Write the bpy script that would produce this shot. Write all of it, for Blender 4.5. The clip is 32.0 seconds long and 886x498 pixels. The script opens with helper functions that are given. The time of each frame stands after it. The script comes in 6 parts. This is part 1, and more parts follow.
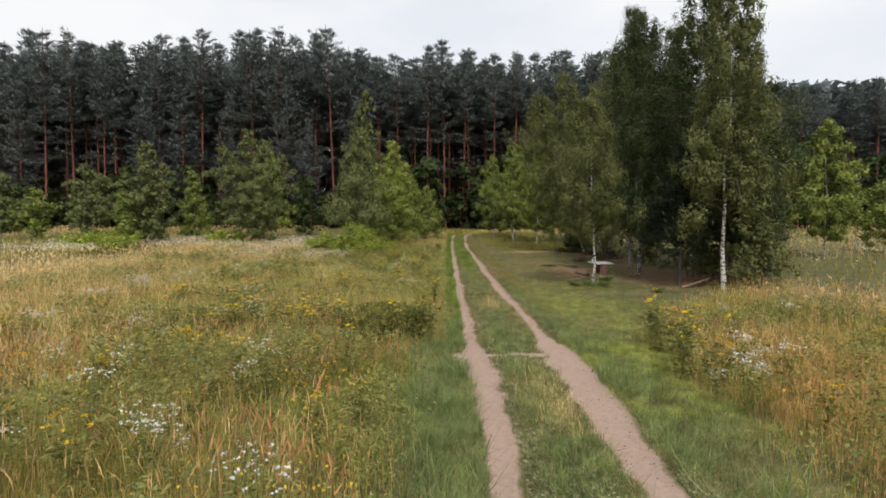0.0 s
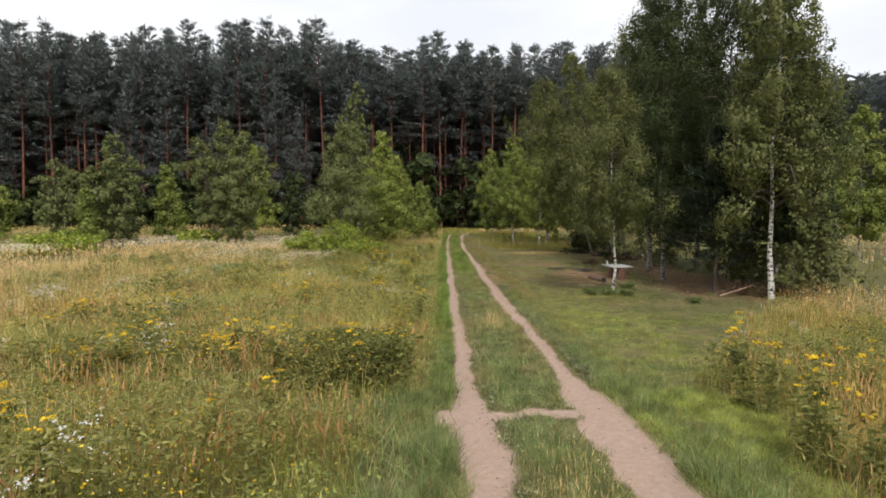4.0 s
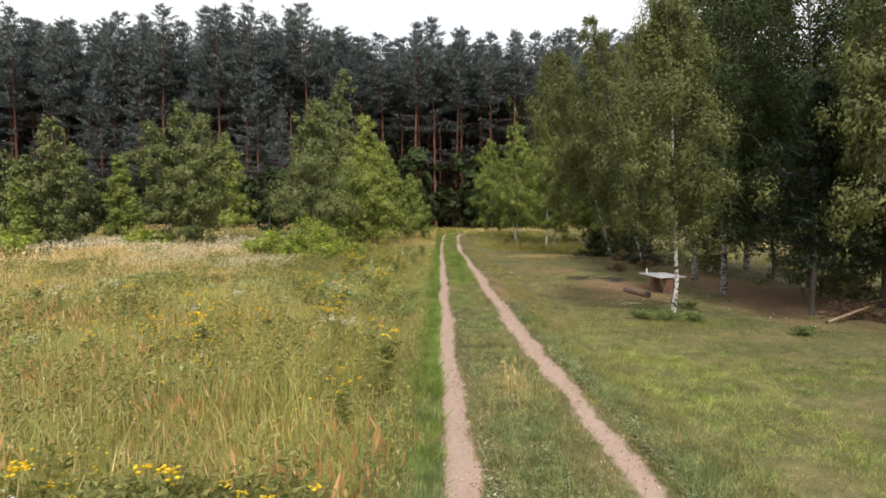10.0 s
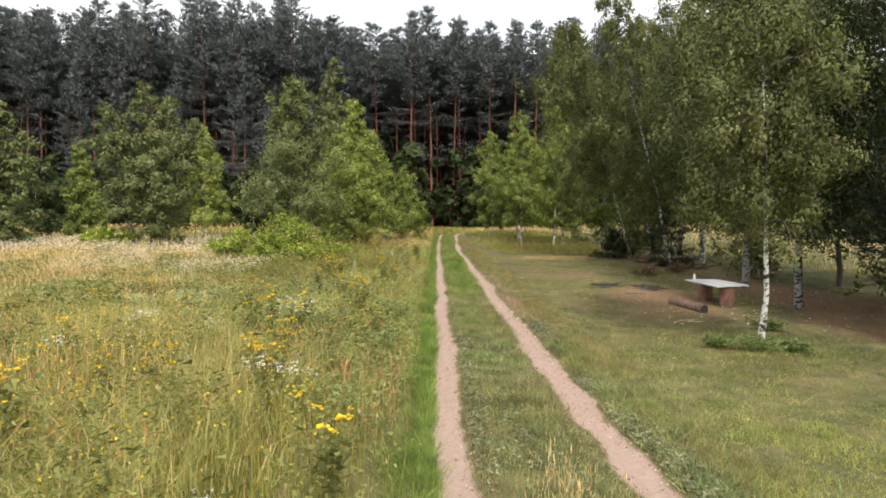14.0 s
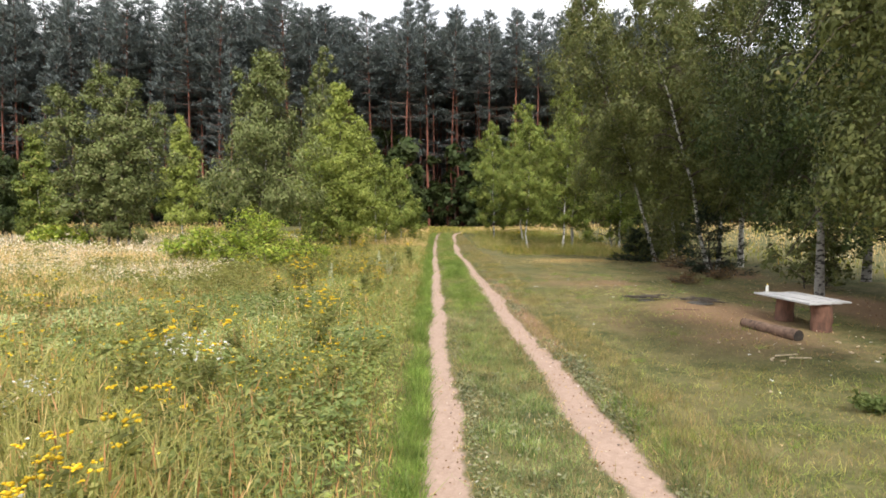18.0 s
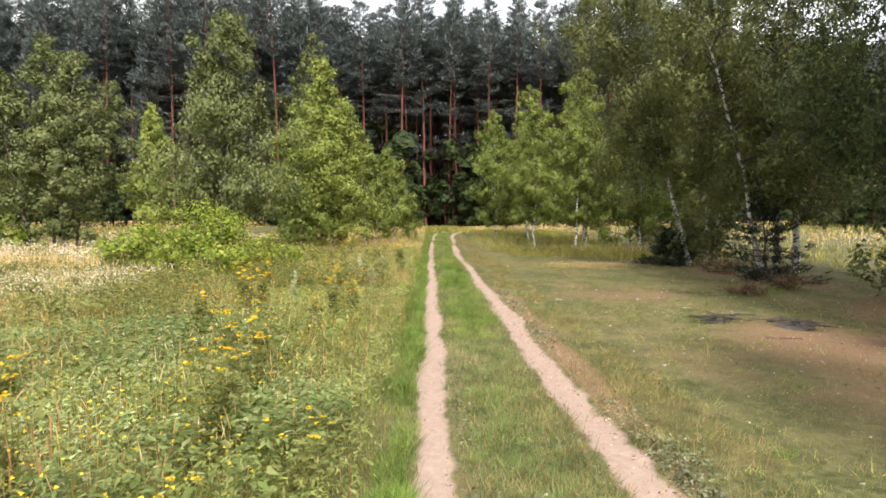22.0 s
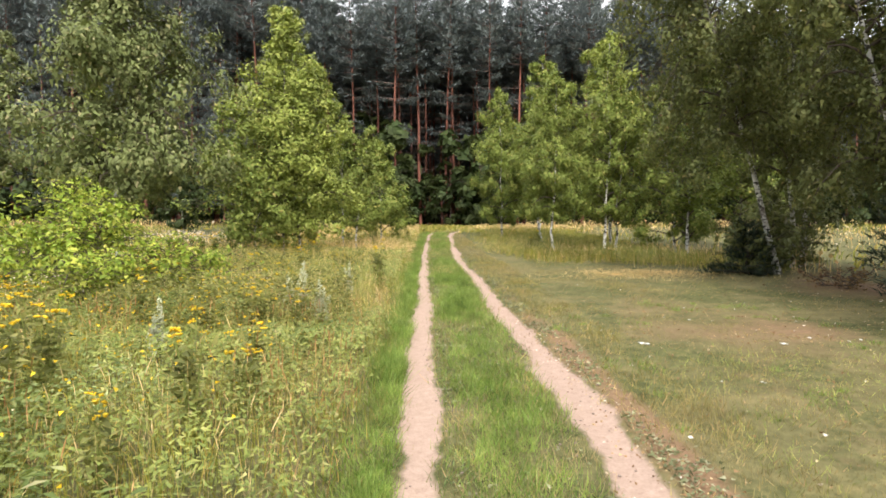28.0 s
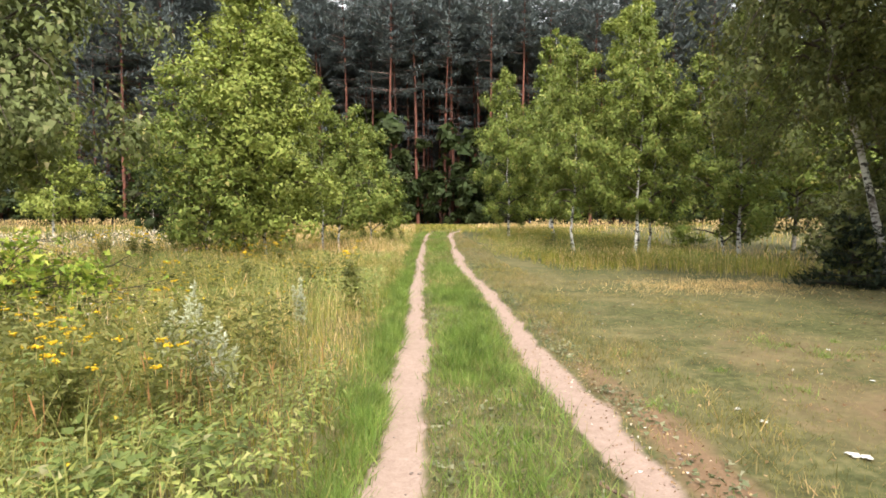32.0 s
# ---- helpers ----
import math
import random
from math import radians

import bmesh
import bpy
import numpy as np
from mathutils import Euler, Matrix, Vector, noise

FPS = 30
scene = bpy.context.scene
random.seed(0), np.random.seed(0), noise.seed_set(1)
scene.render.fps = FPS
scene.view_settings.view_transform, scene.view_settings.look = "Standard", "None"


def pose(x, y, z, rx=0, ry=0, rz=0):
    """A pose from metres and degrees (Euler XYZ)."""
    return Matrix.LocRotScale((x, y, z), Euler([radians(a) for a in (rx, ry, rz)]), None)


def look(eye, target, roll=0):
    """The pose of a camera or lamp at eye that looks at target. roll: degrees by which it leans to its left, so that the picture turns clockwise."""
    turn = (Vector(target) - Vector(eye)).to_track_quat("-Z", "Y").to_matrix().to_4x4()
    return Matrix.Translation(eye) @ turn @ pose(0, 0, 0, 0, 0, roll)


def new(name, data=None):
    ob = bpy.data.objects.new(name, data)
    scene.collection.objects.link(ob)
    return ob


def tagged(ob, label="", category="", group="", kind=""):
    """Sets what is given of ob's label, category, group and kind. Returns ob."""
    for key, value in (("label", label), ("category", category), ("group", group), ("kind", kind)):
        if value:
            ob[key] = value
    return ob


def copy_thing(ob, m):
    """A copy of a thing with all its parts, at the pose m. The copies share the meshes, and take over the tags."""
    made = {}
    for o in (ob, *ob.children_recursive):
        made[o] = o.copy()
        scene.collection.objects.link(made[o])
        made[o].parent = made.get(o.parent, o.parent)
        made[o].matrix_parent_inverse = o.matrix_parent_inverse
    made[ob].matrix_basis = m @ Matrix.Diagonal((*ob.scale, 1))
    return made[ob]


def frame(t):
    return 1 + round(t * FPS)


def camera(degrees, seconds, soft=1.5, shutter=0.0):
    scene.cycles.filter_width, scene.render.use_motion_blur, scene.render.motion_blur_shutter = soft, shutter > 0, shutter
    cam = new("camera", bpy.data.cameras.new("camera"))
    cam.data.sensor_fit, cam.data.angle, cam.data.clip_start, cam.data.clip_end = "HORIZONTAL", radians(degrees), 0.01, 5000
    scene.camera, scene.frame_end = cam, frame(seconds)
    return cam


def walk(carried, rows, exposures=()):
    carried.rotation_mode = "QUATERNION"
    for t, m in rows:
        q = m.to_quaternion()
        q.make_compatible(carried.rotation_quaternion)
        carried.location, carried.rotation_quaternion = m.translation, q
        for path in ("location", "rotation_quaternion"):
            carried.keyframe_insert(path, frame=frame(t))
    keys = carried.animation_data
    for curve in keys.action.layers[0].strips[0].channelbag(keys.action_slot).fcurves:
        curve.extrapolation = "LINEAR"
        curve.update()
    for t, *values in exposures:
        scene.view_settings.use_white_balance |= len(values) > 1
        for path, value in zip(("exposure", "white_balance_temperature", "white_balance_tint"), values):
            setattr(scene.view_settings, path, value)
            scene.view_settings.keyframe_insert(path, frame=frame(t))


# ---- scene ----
cam = camera(74.0, 32.0, soft=1.7)
SIDE, AHEAD, EYE, TILT, TURNS = 24.0, 29.49, 2.37, -2.3, 0.8138
ROWS = [
    (0.0, 0.0, 0.0, 0.0, 0.0, 0.0, -0.0),
    (0.5, 0.0012, 0.0159, 0.0003, -0.04, -0.0, 0.01),
    (1.0, 0.0025, 0.0319, 0.0007, -0.06, -0.01, 0.02),
    (1.5, 0.0028, 0.0469, 0.0012, -0.1, -0.01, 0.01),
    (2.0, 0.0036, 0.0628, 0.0011, -0.13, -0.02, 0.03),
    (2.5, 0.0051, 0.0783, 0.0014, -0.16, -0.02, 0.06),
    (3.0, 0.0061, 0.0936, 0.0019, -0.19, -0.03, 0.08),
    (3.5, 0.0077, 0.1092, 0.0023, -0.24, -0.03, 0.09),
    (5.5, 0.0119, 0.1711, 0.0034, -0.43, -0.07, 0.1),
    (6.0, 0.0131, 0.1864, 0.0042, -0.48, -0.06, 0.12),
    (6.5, 0.0144, 0.2021, 0.0048, -0.52, -0.04, 0.12),
    (7.0, 0.0152, 0.2184, 0.0053, -0.56, -0.04, 0.15),
    (7.5, 0.0163, 0.2347, 0.0049, -0.61, -0.04, 0.14),
    (8.0, 0.0173, 0.2508, 0.0051, -0.64, -0.03, 0.17),
    (8.5, 0.0172, 0.2671, 0.0052, -0.67, -0.03, 0.17),
    (9.0, 0.0166, 0.2829, 0.006, -0.72, -0.03, 0.17),
    (9.5, 0.0164, 0.2986, 0.0069, -0.76, -0.02, 0.17),
    (10.0, 0.0162, 0.314, 0.0076, -0.8, -0.01, 0.15),
    (10.5, 0.0173, 0.3298, 0.0081, -0.85, 0.0, 0.14),
    (11.0, 0.0179, 0.3451, 0.0079, -0.89, 0.01, 0.16),
    (11.5, 0.0173, 0.3608, 0.0079, -0.94, 0.03, 0.13),
    (12.0, 0.0171, 0.3764, 0.0079, -0.98, 0.04, 0.14),
    (12.5, 0.0171, 0.3921, 0.0081, -1.03, 0.06, 0.14),
    (13.0, 0.0173, 0.4086, 0.0084, -1.09, 0.07, 0.16),
    (13.5, 0.0171, 0.4253, 0.0082, -1.15, 0.05, 0.15),
    (14.0, 0.0172, 0.4413, 0.008, -1.2, 0.05, 0.14),
    (14.5, 0.0174, 0.4571, 0.0082, -1.24, 0.06, 0.14),
    (16.5, 0.0178, 0.5155, 0.01, -1.43, 0.0, 0.1),
    (17.0, 0.0184, 0.5307, 0.0106, -1.46, 0.02, 0.13),
    (17.5, 0.0189, 0.5459, 0.0111, -1.53, 0.03, 0.12),
    (18.0, 0.0195, 0.561, 0.011, -1.57, 0.05, 0.11),
    (18.5, 0.0201, 0.5763, 0.0113, -1.6, 0.08, 0.12),
    (19.0, 0.0208, 0.5916, 0.0114, -1.62, 0.07, 0.13),
    (19.5, 0.0214, 0.6066, 0.0116, -1.64, 0.08, 0.14),
    (20.0, 0.0218, 0.6215, 0.0121, -1.7, 0.09, 0.14),
    (20.5, 0.0224, 0.6364, 0.0126, -1.74, 0.09, 0.17),
    (21.0, 0.0225, 0.6519, 0.0129, -1.79, 0.08, 0.14),
    (21.5, 0.0227, 0.6671, 0.0132, -1.83, 0.07, 0.12),
    (22.0, 0.0229, 0.6823, 0.0133, -1.88, 0.08, 0.13),
    (22.5, 0.023, 0.6976, 0.0137, -1.93, 0.08, 0.12),
    (23.0, 0.0235, 0.7127, 0.0139, -1.97, 0.08, 0.13),
    (23.5, 0.0238, 0.7278, 0.0143, -2.01, 0.09, 0.16),
    (24.0, 0.0244, 0.7431, 0.0146, -2.06, 0.09, 0.16),
    (24.5, 0.0242, 0.758, 0.0149, -2.11, 0.1, 0.16),
    (25.0, 0.0242, 0.7733, 0.0154, -2.15, 0.1, 0.15),
    (25.5, 0.0243, 0.7885, 0.0158, -2.19, 0.11, 0.16),
    (27.5, 0.0273, 0.8535, 0.0163, -2.31, 0.11, 0.16),
    (28.0, 0.0282, 0.8704, 0.0166, -2.32, 0.13, 0.18),
    (28.5, 0.0287, 0.8867, 0.017, -2.35, 0.11, 0.16),
    (29.0, 0.0292, 0.9023, 0.0174, -2.38, 0.1, 0.18),
    (29.5, 0.0295, 0.9181, 0.0182, -2.42, 0.1, 0.18),
    (30.0, 0.0303, 0.934, 0.0189, -2.46, 0.11, 0.18),
    (30.5, 0.0308, 0.9503, 0.0191, -2.49, 0.12, 0.2),
    (31.0, 0.0311, 0.9668, 0.0193, -2.5, 0.14, 0.22),
    (31.5, 0.0317, 0.9828, 0.0199, -2.49, 0.15, 0.22),
    (32.0, 0.0322, 0.9987, 0.0203, -2.49, 0.15, 0.25),
]
EXPOSURES = [(0.0, -0.15), (3.0, -0.05), (6.0, 0.1), (9.0, 0.25), (13.0, 0.45), (19.0, 0.75), (25.0, 0.95), (32.0, 1.0)]
walk(cam, [(t, pose(0, 0, EYE, TILT, 0, 0) @ pose(SIDE * x, AHEAD * y, SIDE * z, 90 + TURNS * pitch, roll, TURNS * yaw))
           for t, x, y, z, yaw, pitch, roll in ROWS], EXPOSURES)

# ---- sky and sun: bright overcast, a soft sun high behind the camera ----
SUN_FROM = Vector((0.08, -0.66, 0.74)).normalized()
world = bpy.data.worlds.new("overcast_sky")
scene.world = world
world.use_nodes = True
wn, wl = world.node_tree.nodes, world.node_tree.links
background = wn["Background"]
sky = wn.new("ShaderNodeTexSky")
sky.sky_type, sky.sun_disc = "NISHITA", False
sky.sun_elevation = math.asin(SUN_FROM.z)
sky.sun_rotation = math.atan2(SUN_FROM.x, SUN_FROM.y)
dim = wn.new("ShaderNodeMix")
dim.data_type, dim.blend_type = "RGBA", "MULTIPLY"
dim.inputs["Factor"].default_value = 1.0
wl.new(sky.outputs["Color"], dim.inputs["A"])
dim.inputs["B"].default_value = (0.1, 0.1, 0.1, 1)
cloud_place = wn.new("ShaderNodeTexCoord")
cloud_map = wn.new("ShaderNodeMapping")
cloud_map.inputs["Scale"].default_value = (1.6, 1.6, 5.0)
cloud_noise = wn.new("ShaderNodeTexNoise")
cloud_noise.inputs["Scale"].default_value = 1.7
cloud_noise.inputs["Detail"].default_value = 5.0
cloud_ramp = wn.new("ShaderNodeValToRGB")
cloud_ramp.color_ramp.elements[0].position, cloud_ramp.color_ramp.elements[0].color = 0.35, (0.86, 0.88, 0.93, 1)
cloud_ramp.color_ramp.elements[1].position, cloud_ramp.color_ramp.elements[1].color = 0.62, (1.0, 1.0, 1.0, 1)
wl.new(cloud_place.outputs["Generated"], cloud_map.inputs["Vector"])
wl.new(cloud_map.outputs["Vector"], cloud_noise.inputs["Vector"])
wl.new(cloud_noise.outputs["Fac"], cloud_ramp.inputs["Fac"])
clouded = wn.new("ShaderNodeMix")
clouded.data_type = "RGBA"
clouded.inputs["Factor"].default_value = 0.88
wl.new(dim.outputs["Result"], clouded.inputs["A"])
wl.new(cloud_ramp.outputs["Color"], clouded.inputs["B"])
wl.new(clouded.outputs["Result"], background.inputs["Color"])
background.inputs["Strength"].default_value = 1.15
sun = new("sun", bpy.data.lights.new("sun", "SUN"))
sun.data.energy, sun.data.angle, sun.data.color = 2.5, radians(10), (1.0, 0.95, 0.87)
sun.matrix_world = look(SUN_FROM * 60, (0, 0, 0))

# ---- materials ----


def nodes_of(name):
    m = bpy.data.materials.new(name)
    m.use_nodes = True
    nt = m.node_tree
    return m, nt.nodes, nt.links, nt.nodes["Principled BSDF"]


def ramp(nodes, stops):
    r = nodes.new("ShaderNodeValToRGB")
    e = r.color_ramp.elements
    while len(e) < len(stops):
        e.new(0.5)
    for el, (p, c) in zip(e, stops):
        el.position, el.color = p, (*c, 1)
    return r


def noise_node(nodes, links, scale, detail=4.0, coords="Object", stretch=(1, 1, 1), rough=0.6):
    tc = nodes.new("ShaderNodeTexCoord")
    mp = nodes.new("ShaderNodeMapping")
    mp.inputs["Scale"].default_value = stretch
    n = nodes.new("ShaderNodeTexNoise")
    n.inputs["Scale"].default_value, n.inputs["Detail"].default_value, n.inputs["Roughness"].default_value = scale, detail, rough
    links.new(tc.outputs[coords], mp.inputs["Vector"])
    links.new(mp.outputs["Vector"], n.inputs["Vector"])
    return n


def mixed(nodes, links, a, b, fac, kind="MIX"):
    m = nodes.new("ShaderNodeMix")
    m.data_type, m.blend_type = "RGBA", kind
    for src, key in ((a, "A"), (b, "B"), (fac, "Factor")):
        if isinstance(src, (int, float)):
            m.inputs[key].default_value = src
        elif isinstance(src, tuple):
            m.inputs[key].default_value = (*src, 1)
        else:
            links.new(src, m.inputs[key])
    return m.outputs["Result"]


def bumped(nodes, links, bsdf, height, strength, distance):
    b = nodes.new("ShaderNodeBump")
    b.inputs["Strength"].default_value, b.inputs["Distance"].default_value = strength, distance
    links.new(height, b.inputs["Height"])
    links.new(b.outputs["Normal"], bsdf.inputs["Normal"])


def leafy(name, stops, through_light=0.42, rough=0.55, patch=0.35, patch_colour=(0.3, 0.26, 0.08), patch_scale=0.7, warm=0.9, gain=1.0, mottle=0.3, calm=0.08):
    """Leaves and blades: a colour a piece, drifting in patches, with light coming through."""
    mean = [sum(c[q] for _, c in stops[:3]) / 3 for q in range(3)]
    stops = [(p, tuple((1 - calm) * v + calm * w for v, w in zip(c, mean))) for p, c in stops]
    stops = [(p, (gain * c[0] * (1 + 2.4 * (1 - warm)), gain * c[1], gain * c[2] * (0.1 + 0.95 * warm))) for p, c in stops]
    m, n, l, b = nodes_of(name)
    geo = n.new("ShaderNodeNewGeometry")
    r = ramp(n, stops)
    l.new(geo.outputs["Random Per Island"], r.inputs["Fac"])
    drift = noise_node(n, l, patch_scale, 3.0)
    fade = ramp(n, [(0.42, (0, 0, 0)), (0.72, (patch, patch, patch))])
    l.new(drift.outputs["Fac"], fade.inputs["Fac"])
    colour = mixed(n, l, r.outputs["Color"], patch_colour, fade.outputs["Color"])
    if mottle:
        clump = noise_node(n, l, 3.2, 4.0)
        tone = ramp(n, [(0.36, (1 - mottle, 1 - mottle, 1 - mottle)), (0.5, (1, 1, 1)), (0.64, (1 + mottle, 1 + mottle, 1 + mottle))])
        l.new(clump.outputs["Fac"], tone.inputs["Fac"])
        colour = mixed(n, l, colour, tone.outputs["Color"], 1.0, "MULTIPLY")
    l.new(colour, b.inputs["Base Color"])
    b.inputs["Roughness"].default_value = rough
    b.inputs["Specular IOR Level"].default_value = 0.12
    if through_light:
        tr = n.new("ShaderNodeBsdfTranslucent")
        share = min(1.0, through_light * 1.7)
        l.new(mixed(n, l, colour, (share, share, share * 0.8), 1.0, "MULTIPLY"), tr.inputs["Color"])
        both = n.new("ShaderNodeAddShader")
        l.new(b.outputs["BSDF"], both.inputs[0])
        l.new(tr.outputs["BSDF"], both.inputs[1])
        l.new(both.outputs["Shader"], n["Material Output"].inputs["Surface"])
    return m


def bark(name, dark, light, scale, stretch, depth, birch=False):
    m, n, l, b = nodes_of(name)
    grain = noise_node(n, l, scale, 6.0, stretch=stretch)
    if birch:
        r = ramp(n, [(0.43, dark), (0.51, light), (0.75, tuple(c * 0.86 for c in light))])
        broad = noise_node(n, l, 1.3, 3.0)
        worn = ramp(n, [(0.52, (0, 0, 0)), (0.66, (0.75, 0.75, 0.75))])
        l.new(broad.outputs["Fac"], worn.inputs["Fac"])
        l.new(grain.outputs["Fac"], r.inputs["Fac"])
        l.new(mixed(n, l, r.outputs["Color"], (0.16, 0.13, 0.11), worn.outputs["Color"]), b.inputs["Base Color"])
    else:
        r = ramp(n, [(0.3, dark), (0.7, light)])
        l.new(grain.outputs["Fac"], r.inputs["Fac"])
        l.new(r.outputs["Color"], b.inputs["Base Color"])
    b.inputs["Roughness"].default_value = 0.85
    bumped(n, l, b, grain.outputs["Fac"], 0.7, depth)
    return m


M_BIRCH_BARK = bark("white_birch_bark", (0.03, 0.025, 0.02), (0.6, 0.575, 0.52), 8.0, (1, 1, 1.7), 0.012, birch=True)
M_GREY_BIRCH = bark("grey_birch_bark", (0.025, 0.02, 0.018), (0.26, 0.24, 0.215), 6.0, (1, 1, 2.0), 0.015, birch=True)
M_TWIG = bark("brown_twig_bark", (0.04, 0.028, 0.02), (0.12, 0.09, 0.065), 12.0, (1, 1, 0.3), 0.01)
M_DARK_BARK = bark("dark_fissured_bark", (0.03, 0.025, 0.02), (0.12, 0.095, 0.075), 9.0, (1, 1, 0.25), 0.02)
M_PINE_BARK = bark("red_pine_bark", (0.08, 0.032, 0.024), (0.29, 0.105, 0.066), 3.0, (1, 1, 0.3), 0.03)
M_DEAD_TWIG = bark("dead_red_brown_twigs", (0.09, 0.05, 0.04), (0.2, 0.12, 0.095), 5.0, (1, 1, 0.4), 0.01)
M_LOG = bark("weathered_log_bark", (0.05, 0.03, 0.022), (0.26, 0.16, 0.11), 10.0, (1, 1, 1), 0.012)
M_STUMP = bark("reddish_stump_wood", (0.06, 0.028, 0.02), (0.23, 0.115, 0.075), 9.0, (1, 1, 0.35), 0.015)
M_BOARD = bark("grey_weathered_board", (0.30, 0.29, 0.29), (0.62, 0.61, 0.61), 6.0, (0.25, 3, 3), 0.004)
M_BRANCH = bark("pale_bare_branch", (0.16, 0.105, 0.07), (0.4, 0.29, 0.2), 14.0, (1, 1, 1), 0.006)
M_CUT = bark("dark_log_end", (0.01, 0.009, 0.008), (0.06, 0.045, 0.035), 14.0, (1, 1, 1), 0.01)
M_CHIP = bark("pale_split_wood", (0.45, 0.33, 0.2), (0.75, 0.62, 0.45), 20.0, (1, 1, 1), 0.004)
M_LITTER = bark("white_paper_scrap", (0.6, 0.58, 0.52), (0.85, 0.83, 0.78), 30.0, (1, 1, 1), 0.002)
M_ASH = bark("grey_ash_and_charcoal", (0.02, 0.018, 0.016), (0.13, 0.115, 0.1), 14.0, (1, 1, 1), 0.01)
M_STONE = bark("grey_pink_stone", (0.16, 0.115, 0.095), (0.34, 0.26, 0.215), 25.0, (1, 1, 1), 0.004)

M_BIRCH_LEAF = leafy("birch_leaves", [(0.0, (0.055, 0.105, 0.022)), (0.5, (0.11, 0.185, 0.042)), (0.9, (0.19, 0.265, 0.07)), (1.0, (0.33, 0.33, 0.12))], patch_colour=(0.2, 0.21, 0.06), warm=0.88, gain=1.05, through_light=0.16, mottle=0.2, patch=0.25, calm=0.3)
# birch leaves again, darkened: the grove's shade is put into the colour
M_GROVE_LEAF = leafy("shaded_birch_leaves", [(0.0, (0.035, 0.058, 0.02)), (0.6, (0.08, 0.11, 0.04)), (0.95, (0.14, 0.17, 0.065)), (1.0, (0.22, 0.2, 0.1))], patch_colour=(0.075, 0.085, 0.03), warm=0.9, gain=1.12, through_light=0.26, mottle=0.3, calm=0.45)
M_OLIVE_LEAF = leafy("olive_birch_leaves", [(0.0, (0.06, 0.085, 0.026)), (0.5, (0.105, 0.145, 0.05)), (0.9, (0.17, 0.2, 0.085)), (1.0, (0.34, 0.32, 0.18))], patch_colour=(0.13, 0.165, 0.05), warm=0.94, gain=1.04, through_light=0.16, mottle=0.25, calm=0.4)
M_LIME_LEAF = leafy("light_green_leaves", [(0.0, (0.08, 0.135, 0.025)), (0.5, (0.15, 0.225, 0.05)), (1.0, (0.25, 0.31, 0.09))], patch_colour=(0.24, 0.27, 0.05), warm=0.9, gain=1.12, through_light=0.16, mottle=0.2, patch=0.25, calm=0.3)
# leaves of dark bushes; on the grove birches this colour carries the shade
M_DARK_LEAF = leafy("dark_and_shaded_leaves", [(0.0, (0.022, 0.045, 0.014)), (0.6, (0.05, 0.088, 0.028)), (1.0, (0.10, 0.14, 0.05))], patch_colour=(0.10, 0.10, 0.035), warm=0.95, gain=0.6, through_light=0.2, mottle=0.3, calm=0.5)
# far pines: the haze of distance is mixed into the needle colour
M_NEEDLE = leafy("hazy_blue_green_needles", [(0.0, (0.085, 0.105, 0.105)), (0.55, (0.13, 0.154, 0.152)), (1.0, (0.215, 0.24, 0.232))], 0.14, 0.6, 0.3, (0.1, 0.105, 0.07), 0.22, 1.0, mottle=0.15)
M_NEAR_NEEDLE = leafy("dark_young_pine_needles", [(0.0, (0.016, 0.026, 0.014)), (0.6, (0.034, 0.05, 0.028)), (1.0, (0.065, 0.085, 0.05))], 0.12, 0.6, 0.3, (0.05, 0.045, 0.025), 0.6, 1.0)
M_GRASS = leafy("green_grass", [(0.0, (0.075, 0.125, 0.022)), (0.5, (0.15, 0.215, 0.045)), (0.85, (0.25, 0.295, 0.075)), (1.0, (0.40, 0.36, 0.14))], 0.34, 0.5, 0.5, (0.27, 0.25, 0.08), 0.5, warm=0.83, gain=0.82, mottle=0.38)
M_VERGE = leafy("fresh_verge_grass", [(0.0, (0.05, 0.105, 0.02)), (0.6, (0.115, 0.205, 0.045)), (1.0, (0.21, 0.29, 0.08))], 0.48, 0.5, 0.35, (0.17, 0.2, 0.06), 0.8, warm=0.92, gain=0.86, mottle=0.35)
M_LAWN = leafy("short_trodden_grass", [(0.0, (0.05, 0.072, 0.024)), (0.55, (0.09, 0.112, 0.04)), (0.9, (0.14, 0.145, 0.065)), (1.0, (0.24, 0.2, 0.12))], 0.48, 0.55, 0.8, (0.22, 0.175, 0.11), 0.28, warm=0.84, gain=1.36, mottle=0.3)
M_STRAW = leafy("dry_straw_grass", [(0.0, (0.2, 0.17, 0.075)), (0.5, (0.33, 0.285, 0.14)), (0.92, (0.46, 0.4, 0.23)), (1.0, (0.36, 0.22, 0.12))], 0.48, 0.6, 0.4, (0.38, 0.29, 0.13), 0.3, warm=0.92, gain=1.1, mottle=0.25)
M_GOLD = leafy("golden_dry_grass", [(0.0, (0.18, 0.125, 0.05)), (0.5, (0.31, 0.22, 0.095)), (0.92, (0.42, 0.32, 0.16)), (1.0, (0.3, 0.16, 0.08))], 0.48, 0.6, 0.4, (0.36, 0.2, 0.08), 0.4, warm=0.94, gain=1.1)
M_RUST = leafy("rust_brown_dock", [(0.0, (0.15, 0.065, 0.028)), (0.6, (0.31, 0.15, 0.065)), (1.0, (0.42, 0.23, 0.11))], 0.4, warm=1, mottle=0.3)
M_DEAD = leafy("dead_brown_leaves", [(0.0, (0.05, 0.028, 0.016)), (0.6, (0.12, 0.066, 0.036)), (1.0, (0.2, 0.12, 0.065))], 0.25, warm=1.0)
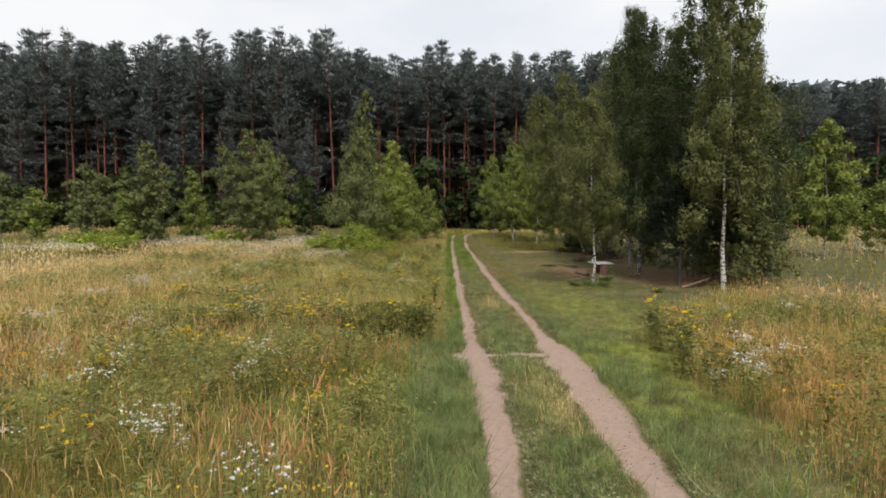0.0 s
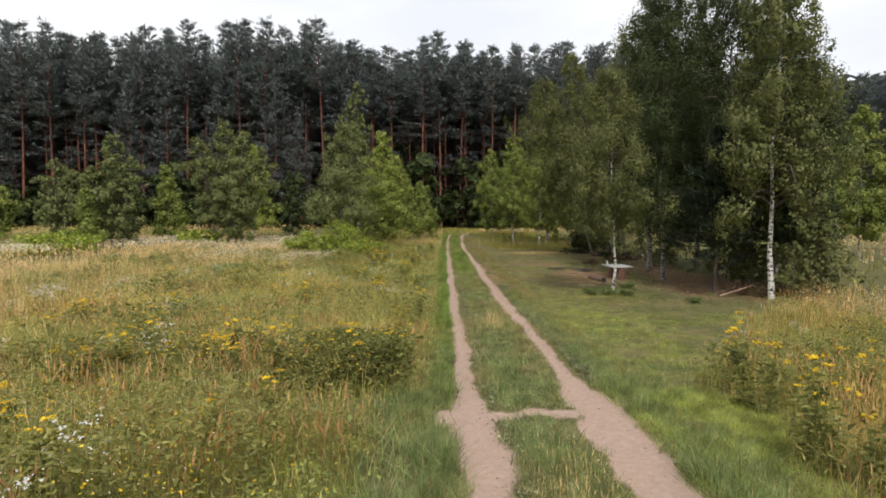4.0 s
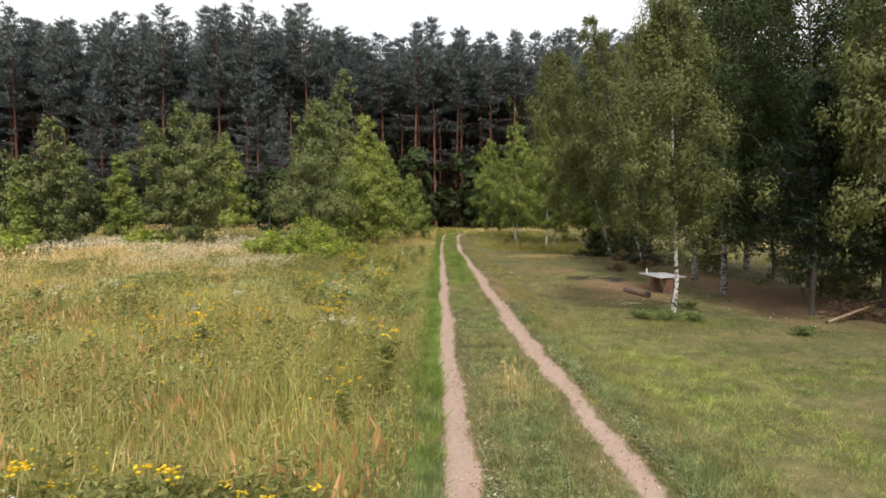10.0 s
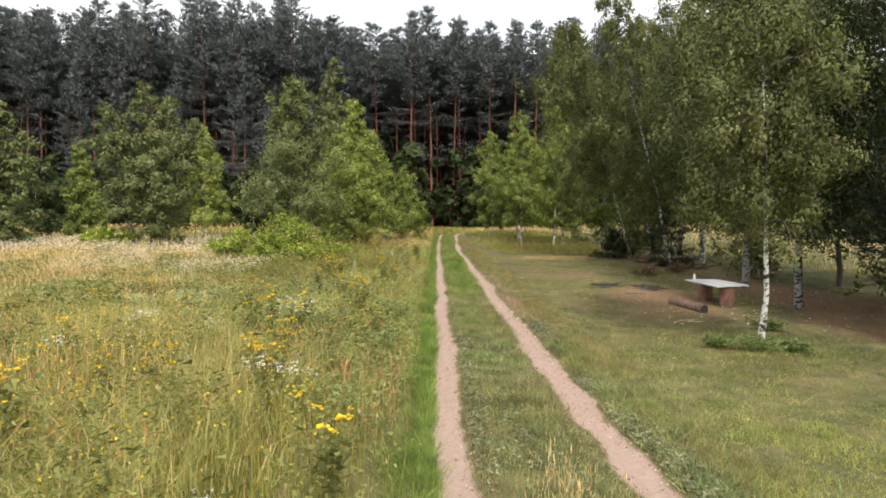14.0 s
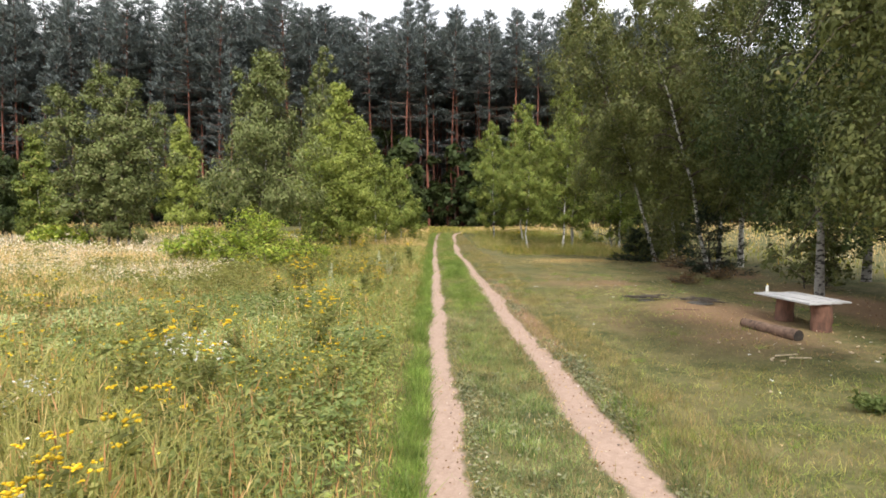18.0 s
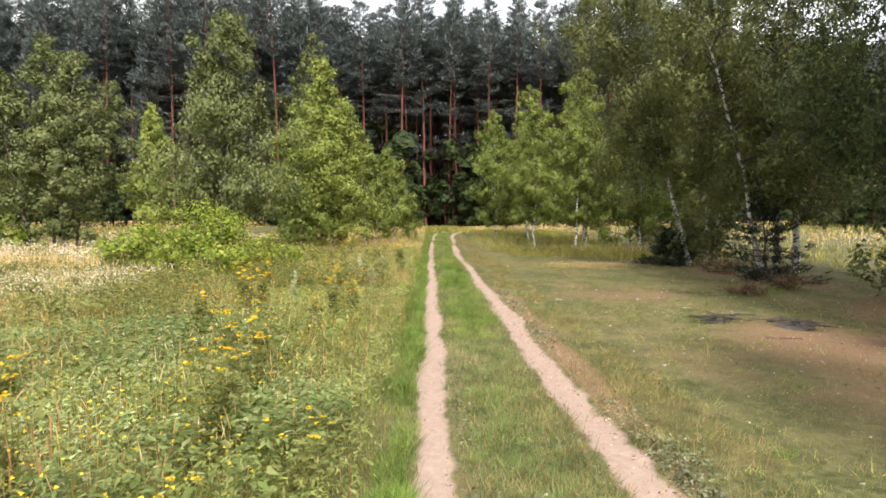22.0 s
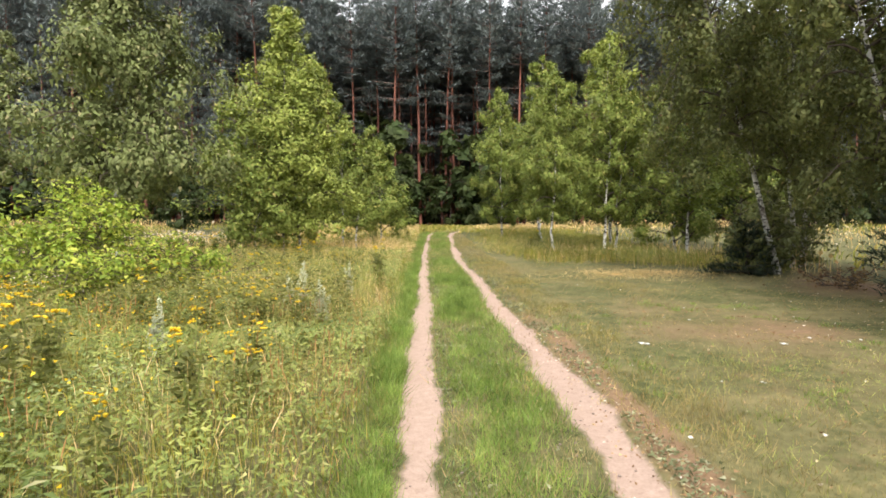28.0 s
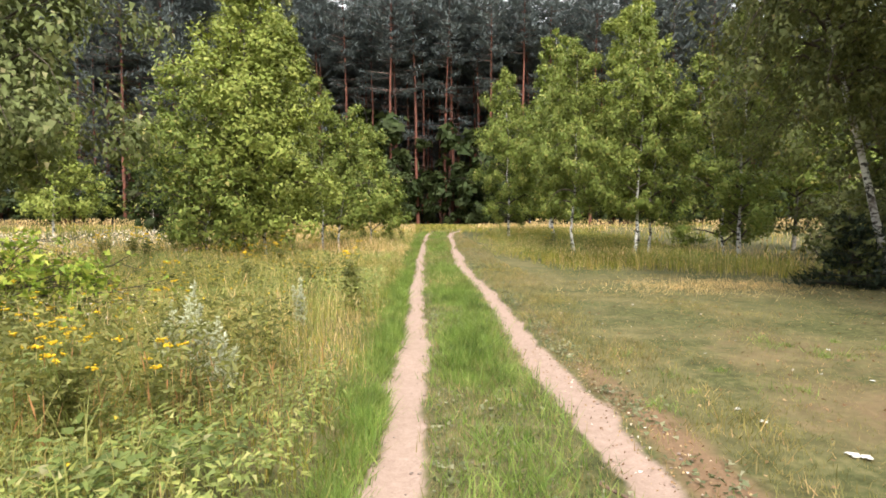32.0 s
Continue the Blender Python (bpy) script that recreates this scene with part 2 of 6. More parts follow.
M_HERB = leafy("herb_leaves", [(0.0, (0.06, 0.11, 0.03)), (0.5, (0.12, 0.19, 0.05)), (0.9, (0.22, 0.29, 0.085)), (1.0, (0.30, 0.34, 0.17))], 0.34, 0.5, 0.45, (0.23, 0.245, 0.075), 0.4, warm=0.88, gain=0.86, mottle=0.4)
M_PALE_HERB = leafy("pale_grey_green_herb_leaves", [(0.0, (0.11, 0.16, 0.06)), (0.5, (0.2, 0.27, 0.11)), (1.0, (0.33, 0.39, 0.2))], 0.48, 0.5, 0.4, (0.22, 0.28, 0.1), 0.4, warm=0.95, gain=0.9)
M_FLUFF = leafy("white_seed_fluff", [(0.0, (0.48, 0.38, 0.26)), (0.6, (0.64, 0.54, 0.4)), (1.0, (0.8, 0.73, 0.62))], 0.4, 0.8, 0.4, (0.55, 0.43, 0.27), 0.4, warm=1.0, gain=0.85)
M_YELLOW = leafy("yellow_flower_heads", [(0.0, (0.5, 0.3, 0.01)), (0.5, (0.72, 0.47, 0.02)), (1.0, (0.82, 0.62, 0.05))], 0.2, 0.6, 0.2, (0.6, 0.36, 0.02), warm=1.0, gain=0.82)
M_WHITE = leafy("white_petals", [(0.0, (0.68, 0.67, 0.6)), (1.0, (0.86, 0.86, 0.82))], 0.25, 0.6, 0.0, warm=1.0, gain=0.66)
M_STAND = leafy("dark_green_forb_leaves", [(0.0, (0.04, 0.058, 0.018)), (0.5, (0.085, 0.112, 0.035)), (1.0, (0.17, 0.2, 0.07))], 0.4, warm=0.9, gain=1.05)
M_FALLEN = leafy("fallen_birch_leaves", [(0.0, (0.12, 0.06, 0.03)), (0.45, (0.28, 0.17, 0.08)), (0.85, (0.5, 0.36, 0.18)), (1.0, (0.75, 0.7, 0.6))], 0.1, 0.6, 0.0, warm=1.0)
M_DULL = leafy("dull_green_grass", [(0.0, (0.06, 0.1, 0.024)), (0.5, (0.135, 0.19, 0.045)), (0.85, (0.215, 0.265, 0.07)), (1.0, (0.3, 0.28, 0.12))], 0.48, 0.55, 0.4, (0.17, 0.185, 0.075), 1.6, warm=0.915, gain=1.25, mottle=0.4)
M_ROUGH = leafy("rough_blue_green_grass", [(0.0, (0.045, 0.08, 0.03)), (0.5, (0.095, 0.145, 0.052)), (0.85, (0.16, 0.215, 0.085)), (1.0, (0.27, 0.26, 0.13))], 0.34, 0.55, 0.4, (0.15, 0.165, 0.07), 1.6, warm=0.94, gain=1.18, mottle=0.42)
M_ROSETTE = leafy("grey_green_rosette_leaves", [(0.0, (0.07, 0.095, 0.045)), (0.6, (0.16, 0.19, 0.1)), (1.0, (0.29, 0.31, 0.2))], 0.2, 0.6, 0.3, (0.17, 0.16, 0.08), 0.5, warm=0.95, gain=0.95)
M_MUGWORT = leafy("silvery_mugwort_spikes", [(0.0, (0.24, 0.26, 0.16)), (1.0, (0.52, 0.52, 0.4))], 0.4, warm=1.0, gain=0.95)
M_BROAD = leafy("broad_herb_leaves", [(0.0, (0.075, 0.125, 0.03)), (0.5, (0.15, 0.225, 0.06)), (0.9, (0.25, 0.32, 0.11)), (1.0, (0.36, 0.38, 0.2))], 0.34, 0.5, 0.4, (0.2, 0.26, 0.1), 0.6, warm=0.93, gain=0.64, mottle=0.3)
M_LONG = leafy("pale_green_long_grass", [(0.0, (0.13, 0.17, 0.05)), (0.5, (0.22, 0.26, 0.085)), (0.85, (0.32, 0.33, 0.13)), (1.0, (0.42, 0.36, 0.17))], 0.4, 0.5, 0.4, (0.3, 0.25, 0.1), 0.5, warm=0.93, gain=0.95, mottle=0.25)
M_WEED = leafy("dull_weed_leaves", [(0.0, (0.05, 0.08, 0.025)), (0.6, (0.1, 0.145, 0.045)), (1.0, (0.17, 0.21, 0.08))], 0.3, 0.5, 0.3, (0.14, 0.15, 0.05), 1.5, warm=0.95)
M_BUSH = leafy("bright_bush_leaves", [(0.0, (0.09, 0.17, 0.02)), (0.5, (0.18, 0.29, 0.04)), (1.0, (0.34, 0.41, 0.085))], 0.35, 0.5, 0.3, (0.14, 0.22, 0.035), 1.2, gain=0.85)


def ground_material():
    """Sandy soil in the ruts, trodden turf, brown litter under the trees and tangled turf in the meadow."""
    m, n, l, b = nodes_of("meadow_ground")
    fine = noise_node(n, l, 14.0, 8.0)
    coarse = noise_node(n, l, 0.9, 4.0)
    turf = ramp(n, [(0.25, (0.035, 0.046, 0.016)), (0.5, (0.095, 0.1, 0.038)), (0.75, (0.19, 0.168, 0.075))])
    l.new(fine.outputs["Fac"], turf.inputs["Fac"])
    dry = ramp(n, [(0.4, (0, 0, 0)), (0.65, (0.6, 0.6, 0.6))])
    l.new(coarse.outputs["Fac"], dry.inputs["Fac"])
    colour = mixed(n, l, turf.outputs["Color"], (0.215, 0.175, 0.085), dry.outputs["Color"])
    tufts = noise_node(n, l, 3.4, 7.0, rough=0.75)
    dark = ramp(n, [(0.36, (0.68, 0.68, 0.64)), (0.52, (1, 1, 1)), (0.68, (1.3, 1.22, 1.18))])
    l.new(tufts.outputs["Fac"], dark.inputs["Fac"])
    colour = mixed(n, l, colour, dark.outputs["Color"], 1.0, "MULTIPLY")
    grit = noise_node(n, l, 60.0, 6.0)
    lump = noise_node(n, l, 5.0, 6.0)

    def layer(colour, attribute, low, high, ragged, soft=0.1):
        a = n.new("ShaderNodeAttribute")
        a.attribute_name = attribute
        add = n.new("ShaderNodeMath")
        add.operation = "MULTIPLY_ADD"
        l.new(lump.outputs["Fac"], add.inputs[0])
        add.inputs[1].default_value = ragged
        l.new(a.outputs["Fac"], add.inputs[2])
        edge = ramp(n, [(0.5 + ragged * 0.5 - soft, (0, 0, 0)), (0.5 + ragged * 0.5 + soft, (1, 1, 1))])
        l.new(add.outputs["Value"], edge.inputs["Fac"])
        tone = ramp(n, [(0.3, low), (0.7, high)])
        l.new(mixed(n, l, fine.outputs["Color"], grit.outputs["Color"], 0.5), tone.inputs["Fac"])
        return mixed(n, l, colour, tone.outputs["Color"], edge.outputs["Color"])

    colour = layer(colour, "litter", (0.13, 0.08, 0.045), (0.31, 0.2, 0.118), 0.5, 0.2)
    colour = layer(colour, "soil", (0.25, 0.17, 0.13), (0.49, 0.36, 0.29), 0.5)
    l.new(colour, b.inputs["Base Color"])
    b.inputs["Roughness"].default_value = 0.95
    b.inputs["Specular IOR Level"].default_value = 0.15
    bumped(n, l, b, mixed(n, l, fine.outputs["Color"], grit.outputs["Color"], 0.4), 0.6, 0.03)
    return m


M_GROUND = ground_material()

# ---- helpers for meshes ----


def mesh_of(name, verts, faces, material, smooth=False, normals=None):
    """A mesh from arrays: faces all of one length, or a list of such arrays."""
    faces = faces if isinstance(faces, list) else [faces]
    faces = [np.asarray(f, np.int32) for f in faces if len(f)]
    me = bpy.data.meshes.new(name)
    verts = np.asarray(verts, np.float32)
    flat = np.concatenate([f.ravel() for f in faces])
    lengths = np.concatenate([np.full(len(f), f.shape[1]) for f in faces])
    starts = np.concatenate([[0], np.cumsum(lengths)[:-1]]).astype(np.int32)
    me.vertices.add(len(verts))
    me.vertices.foreach_set("co", verts.ravel())
    me.loops.add(len(flat))
    me.loops.foreach_set("vertex_index", flat)
    me.polygons.add(len(lengths))
    me.polygons.foreach_set("loop_start", starts)
    if smooth:
        me.polygons.foreach_set("use_smooth", np.ones(len(lengths), bool))
    me.materials.append(material)
    me.update(calc_edges=True)
    if normals is not None:
        me.polygons.foreach_set("use_smooth", np.ones(len(lengths), bool))
        me.normals_split_custom_set_from_vertices(normals)
    return me


def unit(a):
    return a / (np.linalg.norm(a, axis=-1, keepdims=True) + 1e-9)


def facing(verts, faces, normals):
    """Turns each face so that it looks the way of its soft normals."""
    p = verts[faces]
    flat = np.cross(p[:, 1] - p[:, 0], p[:, 2] - p[:, 0])
    flip = (flat * normals[faces[:, 0]]).sum(1) < 0
    faces = faces.copy()
    faces[flip] = faces[flip][:, ::-1]
    return faces


def part(name, me, parent, label="", kind=""):
    ob = new(name, me)
    ob.parent = parent
    return tagged(ob, label, kind=kind)


def thing(name, x, y, z, label, category, group=""):
    e = new(name)
    e.empty_display_size = 0.2
    e.location = (x, y, z)
    return tagged(e, label, category, group)


def tube(path, radii, sides=7, cap=True):
    """A tapered tube along a path: vertices and quads (tri fan caps as quads with a doubled centre are avoided)."""
    path = np.asarray(path, float)
    k = len(path)
    way = np.gradient(path, axis=0)
    way /= np.linalg.norm(way, axis=1)[:, None] + 1e-9
    ref = np.where(np.abs(way[:, 2:3]) > 0.9, [[1.0, 0, 0]], [[0, 0, 1.0]])
    u = np.cross(way, ref)
    u /= np.linalg.norm(u, axis=1)[:, None] + 1e-9
    v = np.cross(way, u)
    a = np.linspace(0, 2 * math.pi, sides, endpoint=False)
    ring = u[:, None] * np.cos(a)[None, :, None] + v[:, None] * np.sin(a)[None, :, None]
    verts = (path[:, None] + ring * np.asarray(radii)[:, None, None]).reshape(-1, 3)
    i, j = np.meshgrid(np.arange(k - 1), np.arange(sides), indexing="ij")
    n = (j + 1) % sides
    faces = np.stack([i * sides + j, (i + 1) * sides + j, (i + 1) * sides + n, i * sides + n], -1).reshape(-1, 4)
    return verts, faces


class Pile:
    """Gathers pieces of one part."""

    def __init__(self):
        self.v, self.f, self.n, self.soft = [], {}, 0, []

    def add(self, verts, faces, normals=None):
        if normals is not None:
            self.soft.append(normals)
        faces = np.asarray(faces)
        self.v.append(np.asarray(verts))
        self.f.setdefault(faces.shape[1], []).append(faces + self.n)
        self.n += len(verts)

    def mesh(self, name, material, smooth=False):
        return mesh_of(name, np.concatenate(self.v), [np.concatenate(f) for f in self.f.values()], material, smooth, np.concatenate(self.soft) if self.soft else None)


def leaves(rng, centres, size, long=1.5, flat=0.5, hang=0.0, face=None):
    """Pointed leaves round the given centres, turned at random, or roughly facing the given way; hang tips them downwards."""
    n = len(centres)
    a = rng.normal(size=(n, 3)) * [1, 1, flat]
    a[:, 2] -= hang
    if face is None:
        a = unit(a)
        b = unit(np.cross(a, rng.normal(size=(n, 3))))
    else:
        w = unit(face + 0.42 * rng.normal(size=(n, 3)))
        a = unit(a - w * (a * w).sum(1)[:, None])
        b = -np.cross(w, a)
    s = (size * rng.uniform(0.6, 1.3, n))[:, None]
    foot = centres - a * s * long * 0.4
    verts = np.stack([foot - b * s * 0.5, foot + b * s * 0.5, centres + a * s * long * 0.6], 1).reshape(-1, 3)
    return verts, np.arange(3 * n).reshape(-1, 3)


_grids = {}


def patchy(x, y, scale, seed):
    """Smooth random values from 0 to 1 over the plan, of that grain in metres."""
    if seed not in _grids:
        _grids[seed] = np.random.default_rng(seed).random((128, 128))
    g = _grids[seed]
    u, v = np.asarray(x) / scale + 300.5, np.asarray(y) / scale + 300.5
    i, j = np.floor(u).astype(int), np.floor(v).astype(int)
    fu, fv = u - i, v - j
    fu, fv = fu * fu * (3 - 2 * fu), fv * fv * (3 - 2 * fv)
    i0, i1, j0, j1 = i % 128, (i + 1) % 128, j % 128, (j + 1) % 128
    return (g[i0, j0] * (1 - fu) + g[i1, j0] * fu) * (1 - fv) + (g[i0, j1] * (1 - fu) + g[i1, j1] * fu) * fv


# ---- the lie of the land ----
RISE_Y = np.arange(-60.0, 420.0, 1.0)
RISE_Z = np.convolve(np.interp(np.arange(-66.0, 426.0, 1.0), [-60, 20, 32, 45, 70, 95, 130, 420], [0, 0, 0.2, 0.65, 1.5, 2.0, 2.3, 3.2]), np.ones(13) / 13, "valid")
RISE_Z = RISE_Z[:len(RISE_Y)]


def left_rut(y):
    return np.interp(y, [0, 8, 14, 22, 36, 45, 52, 60, 64, 68, 72], [0.55, 0.63, 0.58, 0.59, 0.66, 0.70, 0.80, 0.98, 1.2, 2.2, 4.5]) + 0.02 * np.sin(y * 0.9) + 0.012 * np.sin(y * 2.3)


def right_rut(y):
    return np.interp(y, [0, 5, 12, 16, 22, 33, 40, 46, 52, 60, 64, 68, 72], [2.0, 2.02, 2.16, 2.14, 2.06, 2.03, 1.95, 1.82, 2.0, 2.24, 2.5, 3.4, 5.5]) + 0.025 * np.sin(y * 0.8 + 1) + 0.012 * np.sin(y * 1.9)


def soil_at(x, y):
    """1 in bare ruts, falling to 0 beside them."""
    half_l = np.interp(y, [4, 13, 17, 21, 28, 33, 38, 48, 60], [0.14, 0.1, 0.1, 0.13, 0.12, 0.14, 0.12, 0.08, 0.1]) + 0.05 * patchy(y, 0 * y, 1.3, 11) + 0.17 * np.exp(-((y - 9.8) / 1.5) ** 2)
    half_r = np.interp(y, [4, 11, 13.5, 18, 21, 34, 40, 60], [0.14, 0.14, 0.07, 0.09, 0.15, 0.15, 0.11, 0.1]) + 0.07 * patchy(y, 0 * y, 1.7, 12) + 0.16 * np.exp(-((y - 9.6) / 2.1) ** 2)
    edge = 0.09 * (patchy(x, y, 0.17, 13) - 0.5) + 0.06 * (patchy(x, y, 0.7, 19) - 0.5) + 0.09 * (patchy(x, y, 1.9, 62) - 0.5) + 0.22 * (patchy(x, y, 0.42, 69) - 0.5) * np.exp(-((y - 9.5) / 2.5) ** 2)
    d = np.minimum(np.abs(x - left_rut(y)) - half_l, np.abs(x - right_rut(y)) - half_r) + edge
    cross = np.maximum(np.abs(y - 10.75 - 0.15 * (x - 1.4)) - 0.22 - 0.3 * (patchy(x, y, 0.3, 14) - 0.45), np.maximum(0.3 - x, x - 2.5) + 0.5 * (patchy(x, y, 0.5, 20) - 0.4))
    d = np.minimum(d, cross + edge)
    fade = np.clip((74 - y) / 4, 0, 1)
    return np.clip(0.5 - d / 0.30, 0, 1) * fade


def litter_at(x, y):
    """Brown trodden ground with fallen leaves, round the table and under the trees."""
    a = np.exp(-(((x - 6.2) / 2.0) ** 2 + ((y - 27.6) / 2.8) ** 2)) * 0.9
    e = np.exp(-(((x - 5.2) / 2.2) ** 2 + ((y - 32.5) / 5.5) ** 2)) * 0.5
    b = np.exp(-(((x - 10.0) / 2.2) ** 2 + ((y - 26.5) / 8.0) ** 2)) * 0.82
    c = np.exp(-(((x - 10.2) / 1.8) ** 2 + ((y - 37.0) / 3.5) ** 2)) * 0.9
    d = np.exp(-(((x - right_rut(y) - 0.38) / 0.22) ** 2 + ((y - 30.0) / 9.0) ** 2)) * 0.8
    far = np.clip((y - 84) / 5, 0, 1)
    return np.clip(np.maximum.reduce([a, b, c, d, e, far]) + 0.45 * (patchy(x, y, 1.1, 15) - 0.5) * (a + b + c + d + e > 0.25), 0, 1)


def ground_z(x, y):
    x, y = np.asarray(x, float), np.asarray(y, float)
    z = np.interp(y, RISE_Y, RISE_Z)
    side = np.clip((np.abs(x - 1.3) - 1.6) / 3, 0, 1)
    z = z + side * (0.16 * (patchy(x, y, 4.0, 16) - 0.5) + 0.22 * (patchy(x, y, 11.0, 17) - 0.5))
    z = z + 0.035 * (patchy(x, y, 0.5, 18) - 0.5)
    return z - 0.055 * soil_at(x, y)


def build_ground():
    xs = np.unique(np.concatenate([np.linspace(-700, -120, 15), np.linspace(-120, -20, 41), np.linspace(-20, -1, 50), np.arange(-0.2, 3.0, 0.055), np.linspace(-1, -0.2, 9), np.linspace(3.0, 4, 10), np.linspace(4, 20, 50), np.linspace(20, 120, 41), np.linspace(120, 700, 15)]))
    ys = np.unique(np.concatenate([np.linspace(-300, -10, 15), np.linspace(-10, 3, 14), np.concatenate([np.arange(3, 45, 0.15), np.arange(45, 66, 0.35)]), np.linspace(66, 130, 65), np.linspace(130, 900, 22)]))
    x, y = np.meshgrid(xs, ys)
    z = ground_z(x, y)
    v = np.stack([x, y, z], -1).reshape(-1, 3)
    i, j = np.meshgrid(np.arange(len(ys) - 1), np.arange(len(xs) - 1), indexing="ij")
    w = len(xs)
    f = np.stack([i * w + j, i * w + j + 1, (i + 1) * w + j + 1, (i + 1) * w + j], -1).reshape(-1, 4)
    me = mesh_of("ground", v, f, M_GROUND, True)
    for key, fn in (("soil", soil_at), ("litter", litter_at)):
        me.attributes.new(key, "FLOAT", "POINT").data.foreach_set("value", fn(x, y).ravel().astype(np.float32))
    return tagged(new("ground", me), "rough meadow ground with two bare sandy wheel ruts", "ground", kind="structure")


build_ground()


def gz(x, y):
    return float(ground_z(x, y))


# ---- trees ----


def bent(rng, foot, top, wob, k=9):
    t = np.linspace(0, 1, k)[:, None]
    foot, top = np.asarray(foot, float), np.asarray(top, float)
    mid = np.cumsum(rng.normal(0, wob, (k, 3)) * [1, 1, 0.0], axis=0)
    mid -= t * mid[-1]
    return foot + (top - foot) * t + mid


def broadleaf(name, x, y, height, width, label, leaf, stems=((0, 0, 0, 0, 1.0),), trunk_bark=None, crown_from=0.2, shape="oval", count=7000,
              leaf_size=0.11, weep=0.3, limbs=34, girth=0.0066, seed=1, category="tree", group="", puff=1.0, inner=0.3, clear=0.0):
    """A tree or shrub. stems: foot x, y, top x, y (metres from the base) and height share of each; shape: a kind, or the reach of the
    limbs from the lowest to the top; puff: the size of its clumps of leaves; clear: the height below which it has no leaves."""
    rng = np.random.default_rng(seed)
    tree = thing(name, x, y, gz(x, y) - 0.04, label, category, group)
    trunk_bark = trunk_bark or M_BIRCH_BARK
    twigs, centres, cores, sizes = Pile(), [], [], []
    per = sum(s[4] for s in stems)
    for fx, fy, tx, ty, share in stems:
        h = height * share
        path = bent(rng, (fx, fy, 0), (fx + tx, fy + ty, h), 0.02 * h ** 0.5 * 1.4)
        path[0, 2] = -0.15
        r = girth * h * (1 - 0.93 * np.linspace(0, 1, len(path)) ** 0.8) + 0.004
        r[0] *= 1.35
        v, f = tube(path, r, 9)
        part("trunk", mesh_of("trunk", v, f, trunk_bark, True), tree)
        n = max(6, int(limbs * share / per * len(stems) ** 0.4))
        for b in range(n):
            t = crown_from + (0.985 - crown_from) * ((b + rng.uniform(0, 0.9)) / n)
            u = (t - crown_from) / (1 - crown_from)
            if not isinstance(shape, str):
                reach = float(np.interp(u, np.linspace(0, 1, len(shape)), shape))
            elif shape == "cone":
                reach = 0.14 + 0.92 * (1 - u) ** 0.85
            elif shape == "round":
                reach = 0.2 + 0.85 * math.sin(math.pi * min(1, 0.18 + 0.8 * u)) ** 0.8
            else:
                reach = 0.15 + 0.9 * math.sin(math.pi * (0.22 + 0.76 * u)) ** 0.9
            reach *= 0.5 * width * rng.uniform(0.48, 1.16) / max(1, len(stems) ** 0.35)
            a = b * 2.4 + rng.uniform(-0.5, 0.5)
            k = t * (len(path) - 1)
            i = min(int(k), len(path) - 2)
            p0 = path[i] + (path[i + 1] - path[i]) * (k - i)
            rise = reach * rng.uniform(0.35, 0.95)
            out = np.array([math.cos(a), math.sin(a), 0])
            s = np.linspace(0, 1, 6)[:, None]
            limb = p0 + out * reach * s + np.array([0, 0, 1.0]) * (rise * s * (1.15 - 0.3 * s) - weep * reach * 1.3 * s ** 3)
            limb += rng.normal(0, 0.025 * reach, limb.shape) * s
            v, f = tube(limb, np.linspace(0.004 * h * (1.1 - t) + 0.006, 0.003, 6), 4)
            if count > 5000 and b % 6 == 1 and t < 0.75:
                part("limb", mesh_of("limb", v, f, M_TWIG, True), tree)
            else:
                twigs.add(v, f)
            m = int(count * share / per / n * (0.35 + 1.1 * reach / (0.5 * width)) * rng.uniform(0.35, 1.65))
            clumps = 3 + int(reach * 2.6)
            cu = rng.uniform(inner, 1.02, clumps)
            base = np.stack([np.interp(cu, s[:, 0], limb[:, q]) for q in range(3)], -1)
            base += rng.normal(0, 0.13 * reach + 0.05, base.shape) * [1, 1, 0.7]
            big = (0.13 + 0.11 * reach) * puff * rng.uniform(0.55, 1.35, clumps)
            pick = rng.choice(clumps, m, p=big ** 2 / (big ** 2).sum())
            depth = rng.random(m) ** 0.5
            ball = unit(rng.normal(size=(m, 3))) * depth[:, None] * big[pick][:, None]
            c = base[pick] + ball * [1, 1, 0.72 + 0.9 * weep] * rng.uniform(0.75, 1.25, (m, 3))
            c[:, 2] -= weep * 0.5 * big[pick]
            loose = rng.random(m) < 0.04
            c[loose] += rng.normal(0, 0.12, (int(loose.sum()), 3)) - [0, 0, 0.25 * weep]
            high = c[:, 2] > clear * rng.uniform(0.75, 1.25, m)
            centres.append(c[high])
            cores.append((base[pick] - [0, 0, 0.35] * big[pick][:, None])[high])
            sizes.append((leaf_size * np.where(depth < 0.6, 1.45, 1.0))[high])
            for q in range(min(clumps, 5) if count > 1500 else 0):
                v, f = tube(np.stack([np.array([np.interp(max(0.1, cu[q] - 0.25), s[:, 0], limb[:, w]) for w in range(3)]), base[q]]), [0.006, 0.002], 3)
                twigs.add(v, f)
    c = np.concatenate(centres)
    c[:, 2] = np.maximum(c[:, 2], 0.12 + 0.1 * rng.random(len(c)))
    part("twigwork", twigs.mesh("twigwork", M_TWIG), tree, kind="stuff")
    heart = np.array([c[:, 0].mean(), c[:, 1].mean(), height * (0.35 + 0.3 * crown_from)])
    soft = unit(0.8 * unit(c - np.concatenate(cores)) + 0.45 * unit((c - heart) / [width, width, height]) + 0.2 * rng.normal(size=c.shape) + [0, 0, 0.2])
